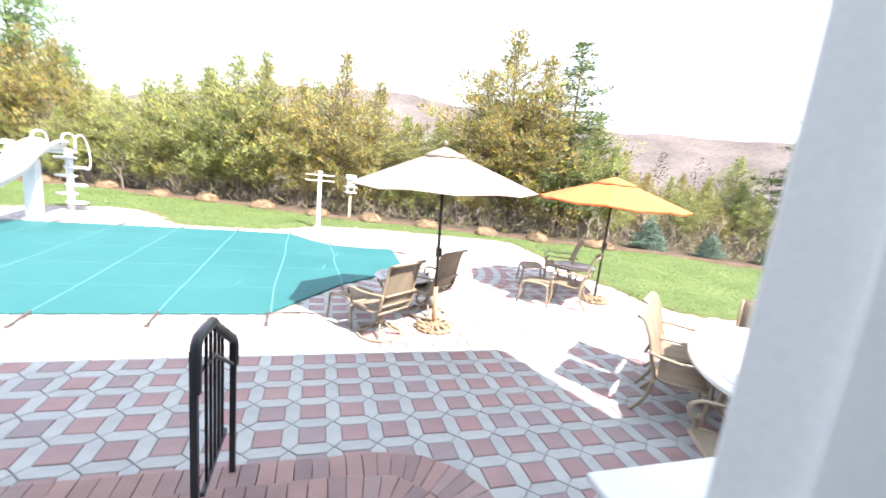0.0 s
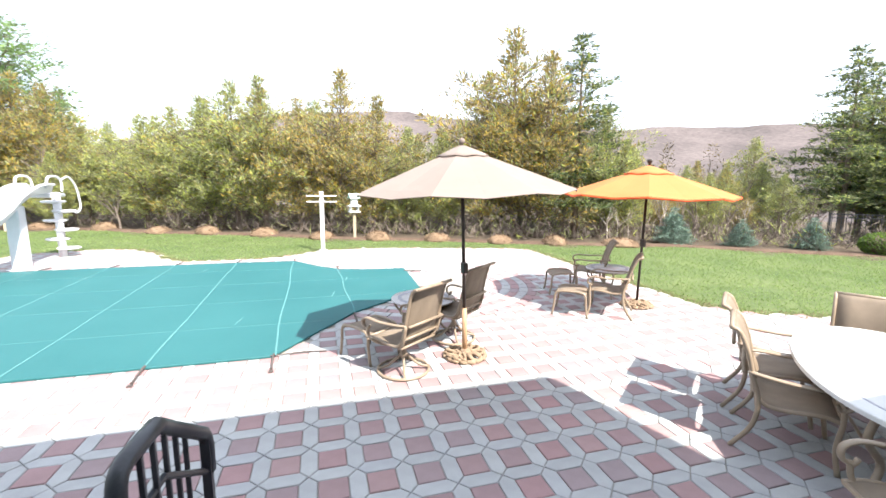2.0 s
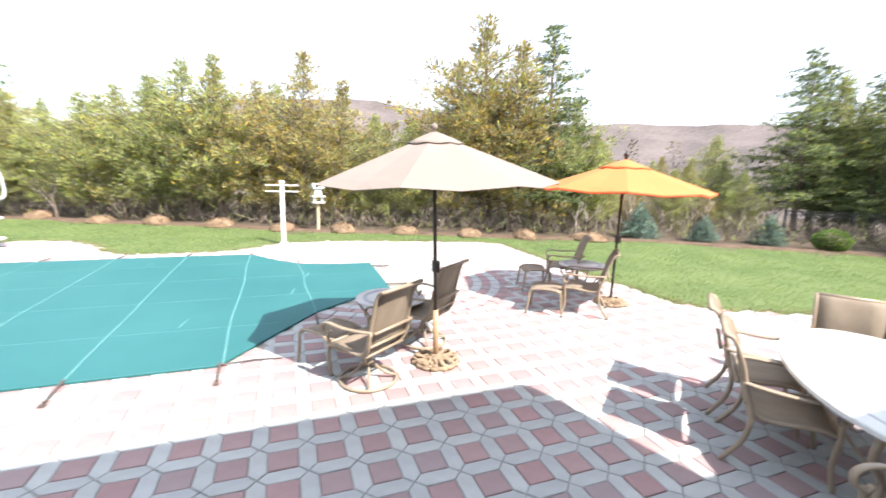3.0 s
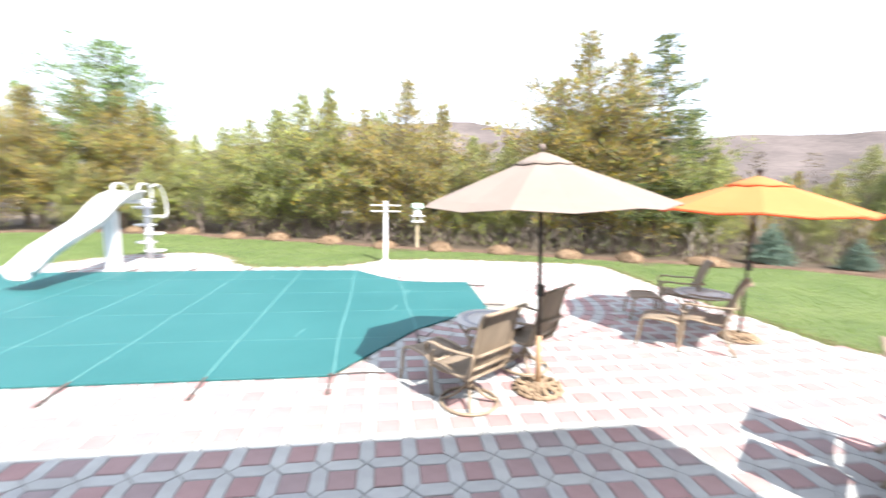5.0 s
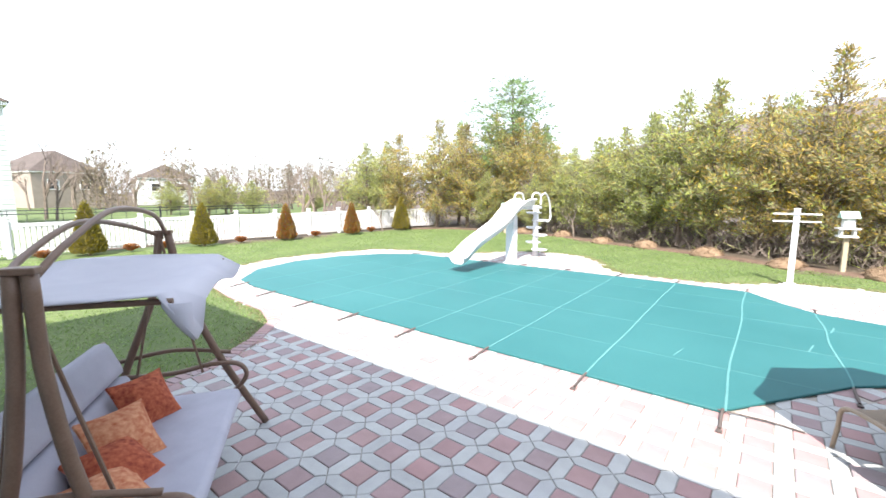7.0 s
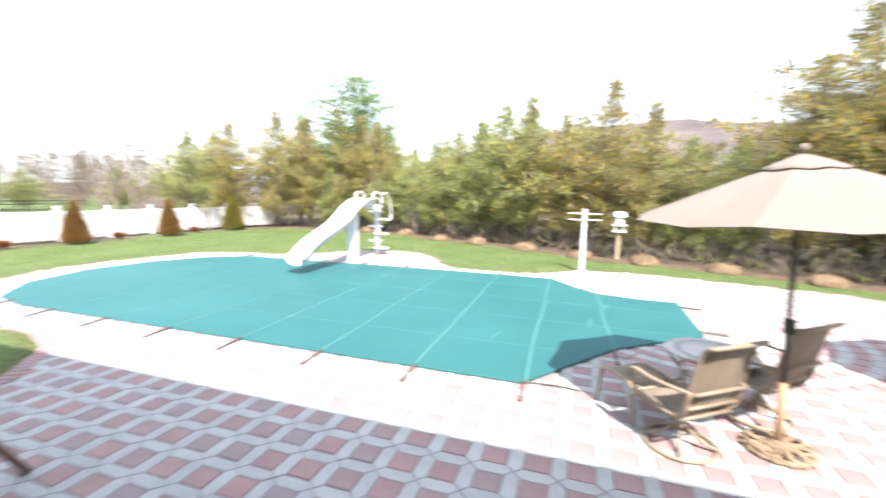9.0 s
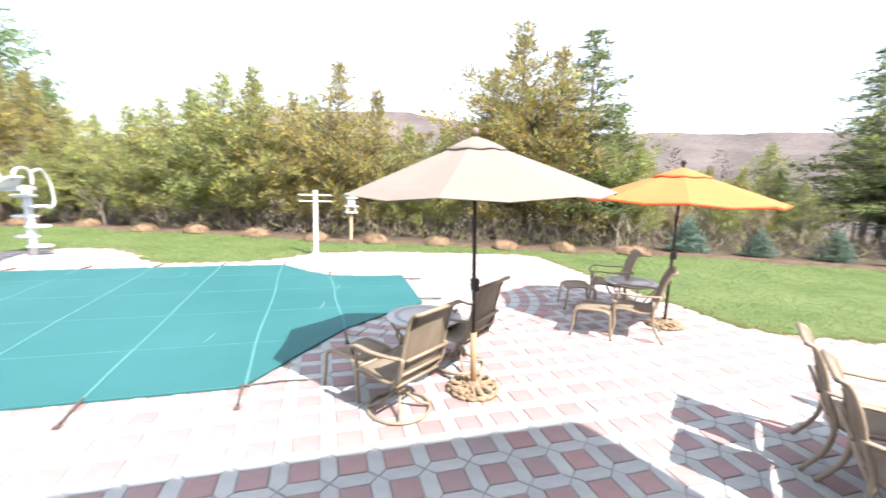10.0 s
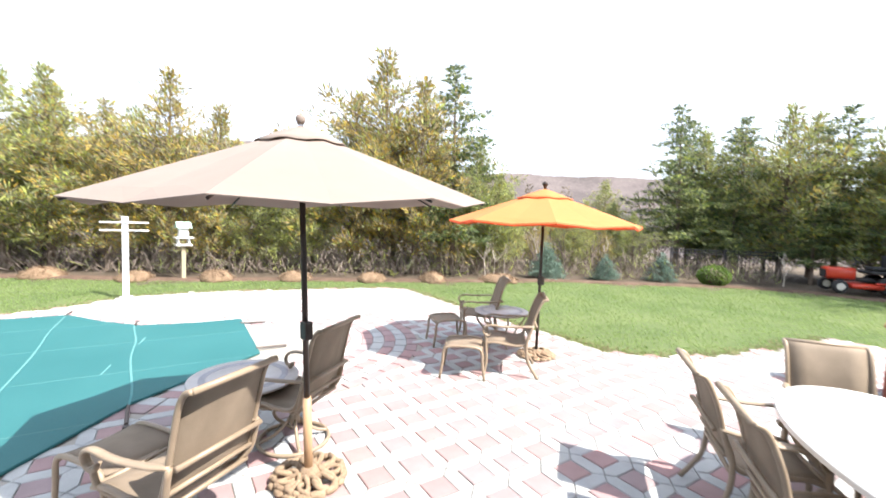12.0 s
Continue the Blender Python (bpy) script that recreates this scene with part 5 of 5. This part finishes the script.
def build_grass():
    rng = random.Random(71)
    sp = []
    lawn = LAWN_EDGE + [(20, -6), (-21, -6)]
    n = 0
    while n < 150000:
        x, y = rng.uniform(-20.5, 17), rng.uniform(0.5, 21)
        if not inside(x, y, lawn) or inside(x, y, PATIO) or (y < 0.4 and -9.3 < x < 10.2):
            continue
        n += 1
        if noise.noise(Vector((x * 1.3, y * 1.3, 0))) + 0.4 * noise.noise(Vector((x * 5, y * 5, 3))) < rng.uniform(-1.2, 0.1):
            continue
        d = Vector((rng.uniform(-1, 1), rng.uniform(-1, 1), rng.uniform(0.3, 1.0))).normalized()
        sp.append((Vector((x, y, -0.028)), d, rng.uniform(0.03, 0.06), rng.uniform(0.005, 0.010)))
    ob = new("grass", leaf_mesh("grass", sp, "blade", None, 0, rng))
    tagged(ob, "short mown green grass blades of the lawn", "grass", kind="stuff")
    # pale dry fringe where the lawn meets the paving
    sp = []
    for i in range(len(PATIO) - 2):
        a, b = Vector(PATIO[i + 1]), Vector(PATIO[(i + 2) % len(PATIO)])
        t = (b - a)
        nrm = Vector((t.y, -t.x)).normalized()
        for _ in range(int(t.length * 620)):
            p = a.lerp(b, rng.random()) + nrm * rng.gauss(0.03, 0.13)
            d = Vector((rng.uniform(-1, 1), rng.uniform(-1, 1), 0.4)).normalized()
            sp.append((Vector((p.x, p.y, -0.02)), d, rng.uniform(0.03, 0.06), rng.uniform(0.005, 0.009)))
    ob = new("dry_grass_fringe", leaf_mesh("dry_grass_fringe", sp, "straw", "blade", 0.3, rng))
    tagged(ob, "straw-coloured dry grass along the paving", "grass", kind="stuff")


# ---- round the garden ----
def white_fence():
    ob = thing("white_fence", pose(0, 0, 0), "white vinyl board fence along the lawn", "fence")
    line = [Vector(p) for p in ((-21.6, -8.0), (-21.7, 3.0), (-21.6, 8.6), (-20.9, 12.0), (-20.6, 15.5), (-20.3, 19.6), (-19.2, 22.4))]
    for a, b in zip(line, line[1:]):
        n = max(1, round((b - a).length / 2.2))
        ang = math.atan2(b.y - a.y, b.x - a.x)
        for k in range(n):
            p, q = a.lerp(b, k / n), a.lerp(b, (k + 1) / n)
            part("post", box(B(), (p.x, p.y, 0.66), (0.13, 0.13, 1.32), ang), "vinyl", ob)
            part("post_cap", box(B(), (p.x, p.y, 1.34), (0.16, 0.16, 0.05), ang), "vinyl", ob)
            c, l = (p + q) / 2, (q - p).length
            for z in (0.22, 1.10):
                part("rail", box(B(), (c.x, c.y, z), (l - 0.13, 0.05, 0.12), ang), "vinyl", ob)
            m = 13
            for j in range(m):
                e = p.lerp(q, (j + 0.5) / m)
                dip = 0.16 * math.sin(math.pi * (j + 0.5) / m)
                part("board", box(B(), (e.x, e.y, 0.66 - dip / 2), (l / m - 0.034, 0.022, 1.16 - dip), ang), "vinyl", ob)


def iron_fence():
    """Black picket fences: beside the firs, and beyond the white fence."""
    for label, line, h, z0 in (("black iron picket fence beyond the spruces", ((16.2, 11.6), (18.0, 10.4), (19.6, 9.0)), 1.15, 0.0), ("black iron rail fence behind the white fence", ((-23.6, 0.0), (-23.4, 8.0), (-22.6, 14.0)), 1.55, 0.0)):
        ob = thing("iron_fence", pose(0, 0, 0), label, "fence", "iron fences")
        pts = [Vector(p) for p in line]
        for a, b in zip(pts, pts[1:]):
            ang = math.atan2(b.y - a.y, b.x - a.x)
            l = (b - a).length
            c = (a + b) / 2
            part("post", box(B(), (a.x, a.y, h / 2), (0.06, 0.06, h + 0.06), ang), "black", ob)
            for z in (0.15, h - 0.16, h - 0.03):
                part("rail", box(B(), (c.x, c.y, z), (l, 0.03, 0.03), ang), "black", ob)
            n = int(l / (0.14 if h < 1.3 else 0.5))
            for k in range(n):
                p = a.lerp(b, (k + 0.5) / n)
                part("picket", box(B(), (p.x, p.y, h / 2), (0.018, 0.018, h), ang), "black", ob)


def lawn_mower():
    ob = thing("riding_mower", pose(18.4, 6.5, 0.03, 0, 0, 128) @ Matrix.Scale(1.05, 4), "red riding lawn mower parked under the trees", "lawn mower")
    bm = box(B(), (0.55, 0, 0.60), (0.75, 0.52, 0.36), bevel=0.07)
    part("hood", bm, "mower_red", ob, "red engine hood", True)
    part("grille", box(B(), (0.94, 0, 0.58), (0.03, 0.36, 0.24), bevel=0.01), "rubber", ob)
    part("deck", box(B(), (0.0, 0, 0.24), (0.80, 1.12, 0.15), bevel=0.05), "mower_red", ob, "red cutting deck", True)
    part("chassis", box(B(), (0.0, 0, 0.42), (1.45, 0.42, 0.10), bevel=0.02), "rubber", ob)
    part("fender", box(B(), (-0.50, 0, 0.66), (0.70, 0.92, 0.10), bevel=0.04), "rubber", ob, "black rear fender", True)
    part("seat", box(B(), (-0.42, 0, 0.78), (0.44, 0.46, 0.12), bevel=0.04), "rubber", ob, smooth=True)
    part("seat_back", box(B(), (-0.66, 0, 1.00), (0.12, 0.44, 0.40), bevel=0.04), "rubber", ob, smooth=True)
    part("steering_column", tube(B(), [(0.25, 0, 0.70), (0.08, 0, 1.00)], 0.03, 8), "rubber", ob)
    wheel_ring = [(0.06 + 0.06 * math.cos(a), 0.17 * math.sin(a), 1.02 + 0.15 * math.cos(a) * 0.6) for a in (2 * math.pi * k / 20 for k in range(21))]
    part("steering_wheel", tube(B(), wheel_ring, 0.016, 6), "rubber", ob)
    for x, r, w, s in ((0.66, 0.20, 0.16, 1), (0.66, 0.20, 0.16, -1), (-0.55, 0.29, 0.24, 1), (-0.55, 0.29, 0.24, -1)):
        prof = [(r * 0.55, -w / 2), (r * 0.9, -w / 2), (r, -w * 0.3), (r, w * 0.3), (r * 0.9, w / 2), (r * 0.55, w / 2)]
        bm = lathe(B(), prof, 20)
        rot = Matrix.Translation((x, s * 0.42, r)) @ Matrix.Rotation(radians(90), 4, "X")
        bmesh.ops.transform(bm, verts=bm.verts, matrix=rot)
        tyre = part("wheel", bm, "rubber", ob, smooth=True)
        bm = lathe(B(), [(r * 0.1, -w * 0.54), (r * 0.56, -w * 0.52), (r * 0.56, w * 0.52), (r * 0.1, w * 0.54)], 16)
        bmesh.ops.transform(bm, verts=bm.verts, matrix=rot)
        part("hub", bm, "hub", tyre, "pale wheel hub")
    bm = box(B(), (-1.05, 0, 0.62), (0.55, 0.85, 0.62), bevel=0.08)
    part("grass_bagger", bm, "rubber", ob, "black grass collection bags", True)


def garden_trailer():
    ob = thing("garden_trailer", pose(18.3, 4.9, 0.03, 0, 0, 100), "dark garden trailer under a sagging grey cover", "trailer")
    part("bed", box(B(), (0, 0, 0.48), (1.25, 0.85, 0.26), bevel=0.03), "rubber", ob, "black steel bed")
    rows_ = [[(-0.66 + 1.32 * i / 8, -0.47 + 0.94 * j / 6, 0.66 + 0.26 * math.sin(math.pi * i / 8) * math.sin(math.pi * j / 6) + 0.03 * math.sin(5 * i + 3 * j)) for j in range(7)] for i in range(9)]
    part("cover", sheet(B(), rows_, 0.01), "table_band", ob, "grey cloth cover", True)
    part("drawbar", tube(B(), [(0.6, 0, 0.40), (1.15, 0, 0.36)], 0.03, 8), "mower_red", ob, "red drawbar")
    for sy in (-1, 1):
        r, w = 0.21, 0.14
        rot = Matrix.Translation((-0.1, sy * 0.50, r)) @ Matrix.Rotation(radians(90), 4, "X")
        bm = lathe(B(), [(r * 0.5, -w / 2), (r * 0.92, -w / 2), (r, -w * 0.25), (r, w * 0.25), (r * 0.92, w / 2), (r * 0.5, w / 2)], 20)
        bmesh.ops.transform(bm, verts=bm.verts, matrix=rot)
        tyre = part("wheel", bm, "rubber", ob, smooth=True)
        bm = lathe(B(), [(r * 0.1, -w * 0.54), (r * 0.5, -w * 0.52), (r * 0.5, w * 0.52), (r * 0.1, w * 0.54)], 14)
        bmesh.ops.transform(bm, verts=bm.verts, matrix=rot)
        part("hub", bm, "hub", tyre, "pale wheel hub")


def serving_cart():
    ob = thing("serving_cart", pose(6.55, 3.02, 0, 0, 0, -83), "red-stained wooden serving cart with steel drawer fronts", "serving cart")
    w, d, h = 1.15, 0.58, 0.87
    for sx in (-1, 1):
        for sy in (-1, 1):
            part("corner_post", box(B(), (sx * (w / 2 - 0.03), sy * (d / 2 - 0.03), h / 2), (0.06, 0.06, h), bevel=0.005), "redwood", ob)
    part("top_frame", box(B(), (0, 0, h + 0.018), (w + 0.08, d + 0.08, 0.036), bevel=0.008), "redwood", ob)
    part("top_inset", box(B(), (0, 0, h + 0.039), (w - 0.10, d - 0.10, 0.012), bevel=0.003), "cart_top", ob, "grey steel top")
    part("base_frame", box(B(), (0, 0, 0.09), (w - 0.01, d - 0.01, 0.09), bevel=0.005), "redwood", ob)
    part("carcass", box(B(), (0, 0.01, 0.50), (w - 0.14, d - 0.06, 0.72)), "steel", ob)
    for k, (x, ww) in enumerate(((-0.355, 0.325), (0.0, 0.325), (0.355, 0.325))):
        for z, hh in ((0.76, 0.20), (0.40, 0.46)):
            front = part("drawer_front", box(B(), (x, -d / 2 + 0.006, z), (ww, 0.025, hh), bevel=0.006), "white", ob, "pale drawer front")
            part("handle", tube(B(), smooth_line([(x - 0.09, -d / 2 - 0.006, z + 0.05), (x - 0.075, -d / 2 - 0.045, z + 0.045), (x + 0.075, -d / 2 - 0.045, z + 0.045), (x + 0.09, -d / 2 - 0.006, z + 0.05)], 4), 0.009, 6), "steel", front)
        part("divider", box(B(), (x, -d / 2 + 0.004, 0.645), (ww + 0.04, 0.03, 0.025)), "redwood", ob)
    part("side_panel", box(B(), (-w / 2 + 0.02, 0, 0.5), (0.02, d - 0.12, 0.70)), "white", ob)


def plant_pot():
    ob = thing("plant_pot", pose(6.25, 4.15, 0), "dark green plastic pot with dry stalks", "plant pot")
    part("pot", lathe(B(), [(0.15, 0.0), (0.20, 0.30), (0.225, 0.31), (0.225, 0.345), (0.20, 0.345), (0.19, 0.28), (0.01, 0.28)], 24), "black", ob, smooth=True)
    bm = B()
    rng = random.Random(4)
    for _ in range(26):
        a = rng.uniform(0, 6.28)
        r = rng.uniform(0.02, 0.15)
        p = Vector((r * math.cos(a), r * math.sin(a), 0.27))
        e = p + Vector((rng.uniform(-0.2, 0.2), rng.uniform(-0.2, 0.2), rng.uniform(0.08, 0.2)))
        tube(bm, [p, (p + e) / 2 + Vector((0, 0, 0.03)), e], 0.006, 4, r2=0.003)
    part("dry_stalks", bm, "old_wood", ob, "bundle of dry pale stalks")


def deck_box():
    ob = thing("deck_box", pose(0.45, 1.14, 0), "white deck storage box against the house", "storage box")
    part("body", box(B(), (0, 0, 0.345), (1.18, 0.62, 0.69), bevel=0.015), "vinyl", ob)
    part("lid", box(B(), (0, 0.01, 0.715), (1.26, 0.70, 0.055), bevel=0.018), "vinyl", ob, "white overhanging lid")
    for k in (-1, 0, 1):
        part("front_rib", box(B(), (k * 0.38, 0.315, 0.34), (0.04, 0.02, 0.60)), "vinyl", ob)


def neighbour_house(name, x, y, w, d, eave, ridge, rz, label, windows, base=0.0, skin="siding"):
    ob = thing(name, pose(x, y, base, 0, 0, rz), label, "house", "neighbouring houses")
    part("wall", box(B(), (0, 0, eave / 2), (w, d, eave)), skin, ob)
    bm = B()
    o = 0.3
    vs = [bm.verts.new(p) for p in ((-w / 2 - o, -d / 2 - o, eave - 0.1), (w / 2 + o, -d / 2 - o, eave - 0.1), (w / 2 + o, d / 2 + o, eave - 0.1), (-w / 2 - o, d / 2 + o, eave - 0.1), (-w / 4, 0, ridge), (w / 4, 0, ridge))]
    for f in ((0, 1, 5, 4), (1, 2, 5), (2, 3, 4, 5), (3, 0, 4), (3, 2, 1, 0)):
        bm.faces.new([vs[i] for i in f])
    part("roof", bm, "roof", ob, "brown shingled hip roof")
    part("eave_trim", box(B(), (0, 0, eave - 0.2), (w + 0.4, d + 0.4, 0.22)), "white", ob)
    for z in [k * 0.28 + 0.4 for k in range(int(eave / 0.28) - 1)]:
        part("siding_lap", box(B(), (0, 0, z), (w + 0.03, d + 0.03, 0.03)), skin, ob)
    for side, u, z, ww, hh in windows:
        horizontal = side in ("e", "w")
        sgn = 1 if side in ("e", "n") else -1
        p = (sgn * (w / 2 + 0.03), u, z) if horizontal else (u, sgn * (d / 2 + 0.03), z)
        sz = (0.06, ww + 0.24, hh + 0.24) if horizontal else (ww + 0.24, 0.06, hh + 0.24)
        win = part("window", box(B(), p, sz), "white", ob, "white window frame")
        for s in (-1, 1):
            q = (p[0] + (sgn * 0.025 if horizontal else 0), p[1] + (0 if horizontal else sgn * 0.025), p[2] + s * hh / 4)
            gs = (0.04, ww, hh / 2 - 0.05) if horizontal else (ww, 0.04, hh / 2 - 0.05)
            part("pane", box(B(), q, gs), "glass", win, "dark glass pane")
    return ob


# ---- paving pieces ----
L, SQ, X0, Y0 = 0.3445, 0.214, -1.255, 4.10
RING = Vector((0.30, 9.20))


def paver_shape(kind, inset):
    """Outline of a square or of a long hexagon, shrunk by the inset."""
    if kind == "square":
        h = SQ / 2 - inset
        return [(-h, -h), (h, -h), (h, h), (-h, h)]
    w, s, e = (L - SQ) / 2 - inset, SQ / 2 - inset * 0.4, L / 2 - inset * 1.4
    pts = [(w, -s), (w, s), (0, e), (-w, s), (-w, -s), (0, -e)]
    return pts if kind == "tall" else [(y, -x) for x, y in pts]


def paver_geometry(kind):
    g = 0.0035
    a, b, c = paver_shape(kind, g), paver_shape(kind, g), paver_shape(kind, g + 0.006)
    return [(*p, -0.03) for p in a] + [(*p, -0.005) for p in b] + [(*p, 0.0) for p in c], len(a)


def paver_faces(n, k=0):
    f = [tuple(k + 2 * n + i for i in range(n))]
    for r in (0, n):
        f += [(k + r + i, k + r + (i + 1) % n, k + r + n + (i + 1) % n, k + r + n + i) for i in range(n)]
    return f


def build_paving(base):
    rng = random.Random(81)
    shapes = {k: paver_geometry(k) for k in ("square", "tall", "wide")}
    meshes = {}
    for kd, (vs, n) in shapes.items():
        me = bpy.data.meshes.new("paver_" + kd)
        me.from_pydata([Vector(v) for v in vs], [], paver_faces(n))
        me.materials.append(M["red_piece" if kd == "square" else "grey_piece"])
        meshes[kd] = me
    rest = {"red_rest": ([], []), "grey_rest": ([], [])}

    def free(x, y):
        if not inside(x, y, PATIO):
            return False
        if inside(x, y, COVER) and inside(x - 0.3, y + 0.3, COVER) and inside(x, y + 0.35, COVER) and inside(x - 0.35, y, COVER):
            return False
        if inside(x, y, STEP) or y < 0.3:
            return False
        r = (Vector((x, y)) - RING).length
        return not (r < 2.46 and y < 10.3)

    for i in range(-42, 34):
        for j in range(-12, 36):
            for kd, dx, dy in (("square", 0, 0), ("tall", 0.5, 0), ("wide", 0, 0.5)):
                x, y = X0 + (i + dx) * L, Y0 + (j + dy) * L
                if not free(x, y):
                    continue
                lift = rng.uniform(-0.0022, 0.0022)
                if -3.6 < x < 1.8 and 2.6 < y < 5.75:
                    ob = new("square_paver" if kd == "square" else "hexagon_paver", meshes[kd])
                    ob.location = (x, y, lift)
                    ob.rotation_euler = (rng.uniform(-0.006, 0.006), rng.uniform(-0.006, 0.006), rng.uniform(-0.008, 0.008))
                    ob.parent = base
                else:
                    V, F = rest["red_rest" if kd == "square" else "grey_rest"]
                    vs, n = shapes[kd]
                    F += paver_faces(n, len(V))
                    V += [(v[0] + x, v[1] + y, v[2] + lift) for v in vs]
    # curved courses round the end of the pool
    band = 0.175
    k = 0
    r = 2.46 - band
    while r > 0.9:
        n = int(2 * math.pi * r / 0.30)
        for q in range(n):
            a0, a1 = 2 * math.pi * q / n + 0.006, 2 * math.pi * (q + 1) / n - 0.006
            am = (a0 + a1) / 2
            c = RING + Vector((math.cos(am), math.sin(am))) * (r + band / 2)
            if not inside(c.x, c.y, PATIO) or (inside(c.x, c.y, COVER) and inside(c.x - 0.25, c.y + 0.25, COVER)) or c.y > 10.3:
                continue
            V, F = rest["red_rest" if k % 2 == 0 else "grey_rest"]
            s = len(V)
            for ins, z in ((0.003, -0.03), (0.003, -0.005), (0.009, 0.0)):
                V += [(RING.x + rr * math.cos(a), RING.y + rr * math.sin(a), z) for rr, a in ((r + ins, a0), (r + band - ins, a0), (r + band - ins, a1), (r + ins, a1))]
            F += paver_faces(4, s)
        r -= band
        k += 1
    # brick edging along the lawn beside the swing
    line = [Vector(p) for p in PATIO[-8:]]
    for a, b in zip(line, line[1:]):
        t = (b - a).normalized()
        n = int((b - a).length / 0.11)
        nr = Vector((-t.y, t.x))
        for q in range(n):
            p = a + t * (q + 0.5) * (b - a).length / n
            V, F = rest["red_rest"]
            s = len(V)
            for ins, z in ((0.003, -0.03), (0.003, 0.004), (0.009, 0.010)):
                for u, v in ((-0.052 + ins, -0.1 + ins), (0.052 - ins, -0.1 + ins), (0.052 - ins, 0.1 - ins), (-0.052 + ins, 0.1 - ins)):
                    V.append((p.x + t.x * u + nr.x * v, p.y + t.y * u + nr.y * v, z))
            F += paver_faces(4, s)
    for mat_, (V, F) in rest.items():
        me = bpy.data.meshes.new("more_pavers")
        me.from_pydata(V, [], F)
        me.materials.append(M[mat_])
        ob = new("more_red_pavers" if mat_ == "red_rest" else "more_grey_pavers", me)
        ob.parent = base
        ob["kind"] = "stuff"


# ---- the place ----
build_ground()
build_hills()
build_house()
patio = build_patio()
steps()
build_cover()

CHAIRS, LOUNGE = "chairs round the oval table", "lounge chairs by the pool"


def seat_at(x, y, face):
    return pose(x, y, 0.0, 0, 0, face)


tan = "tan metal chair with brown sling"
first = chair("dining", seat_at(2.05, 2.99, -51), tan + ", at the oval table's side", CHAIRS)
copy_thing(first, seat_at(2.54, 3.49, -51))
far = copy_thing(first, seat_at(3.48, 3.26, 215))
tagged(far, tan + ", at the oval table's end")
swivel = chair("swivel", seat_at(-0.78, 5.15, 127), "tan swivel patio chair on a ring base, brown sling", LOUNGE)
copy_thing(swivel, seat_at(0.07, 5.96, 130))
turned = copy_thing(swivel, seat_at(1.44, 1.78, 152))
tagged(turned, "tan swivel patio chair turned away from the oval table", group=CHAIRS)
lounge = chair("lounge", seat_at(2.92, 6.44, 140), "tan four-legged lounge chair with brown sling", LOUNGE)
copy_thing(lounge, seat_at(3.55, 7.88, 150))
FS = "footstools by the lounge chairs"
stool = ottoman(seat_at(-1.10, 5.69, 125), "tan sling footstool before the swivel chair", FS)
copy_thing(stool, seat_at(2.32, 6.60, 141))
copy_thing(stool, seat_at(2.88, 7.84, 163))
side_table(seat_at(-0.27, 6.34, 20), 0.50, 0.455, "round stone-topped side table between swivel chairs", "side tables")
side_table(seat_at(3.66, 7.44, 20), 0.53, 0.43, "round stone-topped side table beside lounge chairs", "side tables")
umbrella(0.03, 5.35, 1.28, 2.03, 2.68, "cream", None, "large open cream market umbrella on a dark pole", 14, True, "tan openwork ring base holding the cream umbrella", lean=-2.0, cap=0.30)
umbrella(3.69, 6.67, 1.35, 1.95, 2.57, "orange", "red_trim", "open orange market umbrella with red edging", 5, False, "tan openwork ring base holding the orange umbrella", lean=0.4, cap=0.38)
dining_table()
swing_seat()
railing()
pool_slide()
cross_post()
bird_feeder(-0.5, 16.5, 1.05, "white bird feeder with green roof on a post")
bird_feeder(-13.6, 21.2, 1.0, "white bird feeder on a post beyond the slide")
serving_cart()
plant_pot()
deck_box()
lawn_mower()
garden_trailer()
white_fence()
iron_fence()
neighbour_house("neighbour_house", -41.5, -0.5, 9.0, 11.0, 7.4, 10.6, 0, "pale green-white two-storey house beyond the fence", [("e", 4.0, 3.7, 0.7, 1.8), ("e", 4.25, 0.9, 0.9, 0.5), ("e", 0.5, 3.6, 0.9, 1.7), ("e", -3.0, 5.6, 0.9, 1.5), ("n", 0, 3.6, 0.9, 1.7)])
neighbour_house("distant_house", -92, 15.0, 12.0, 9.0, 5.4, 8.6, 15, "tan distant house with brown hip roof", [("e", -2, 3.4, 1.2, 1.3), ("e", 2, 3.4, 1.2, 1.3)], skin="tan_siding")
neighbour_house("distant_house", -95, 32.0, 10.0, 9.0, 5.0, 7.4, -10, "white distant house with grey roof", [("e", -2, 3.2, 1.2, 1.3), ("e", 2, 3.2, 1.2, 1.3)])
neighbour_house("garden_shed", -33.1, 26.1, 3.0, 3.0, 2.0, 2.75, 40, "small pale garden shed with pitched roof beyond the fence", [], base=-1.35)
build_trees()
build_far_woods()
build_grass()
build_paving(patio)
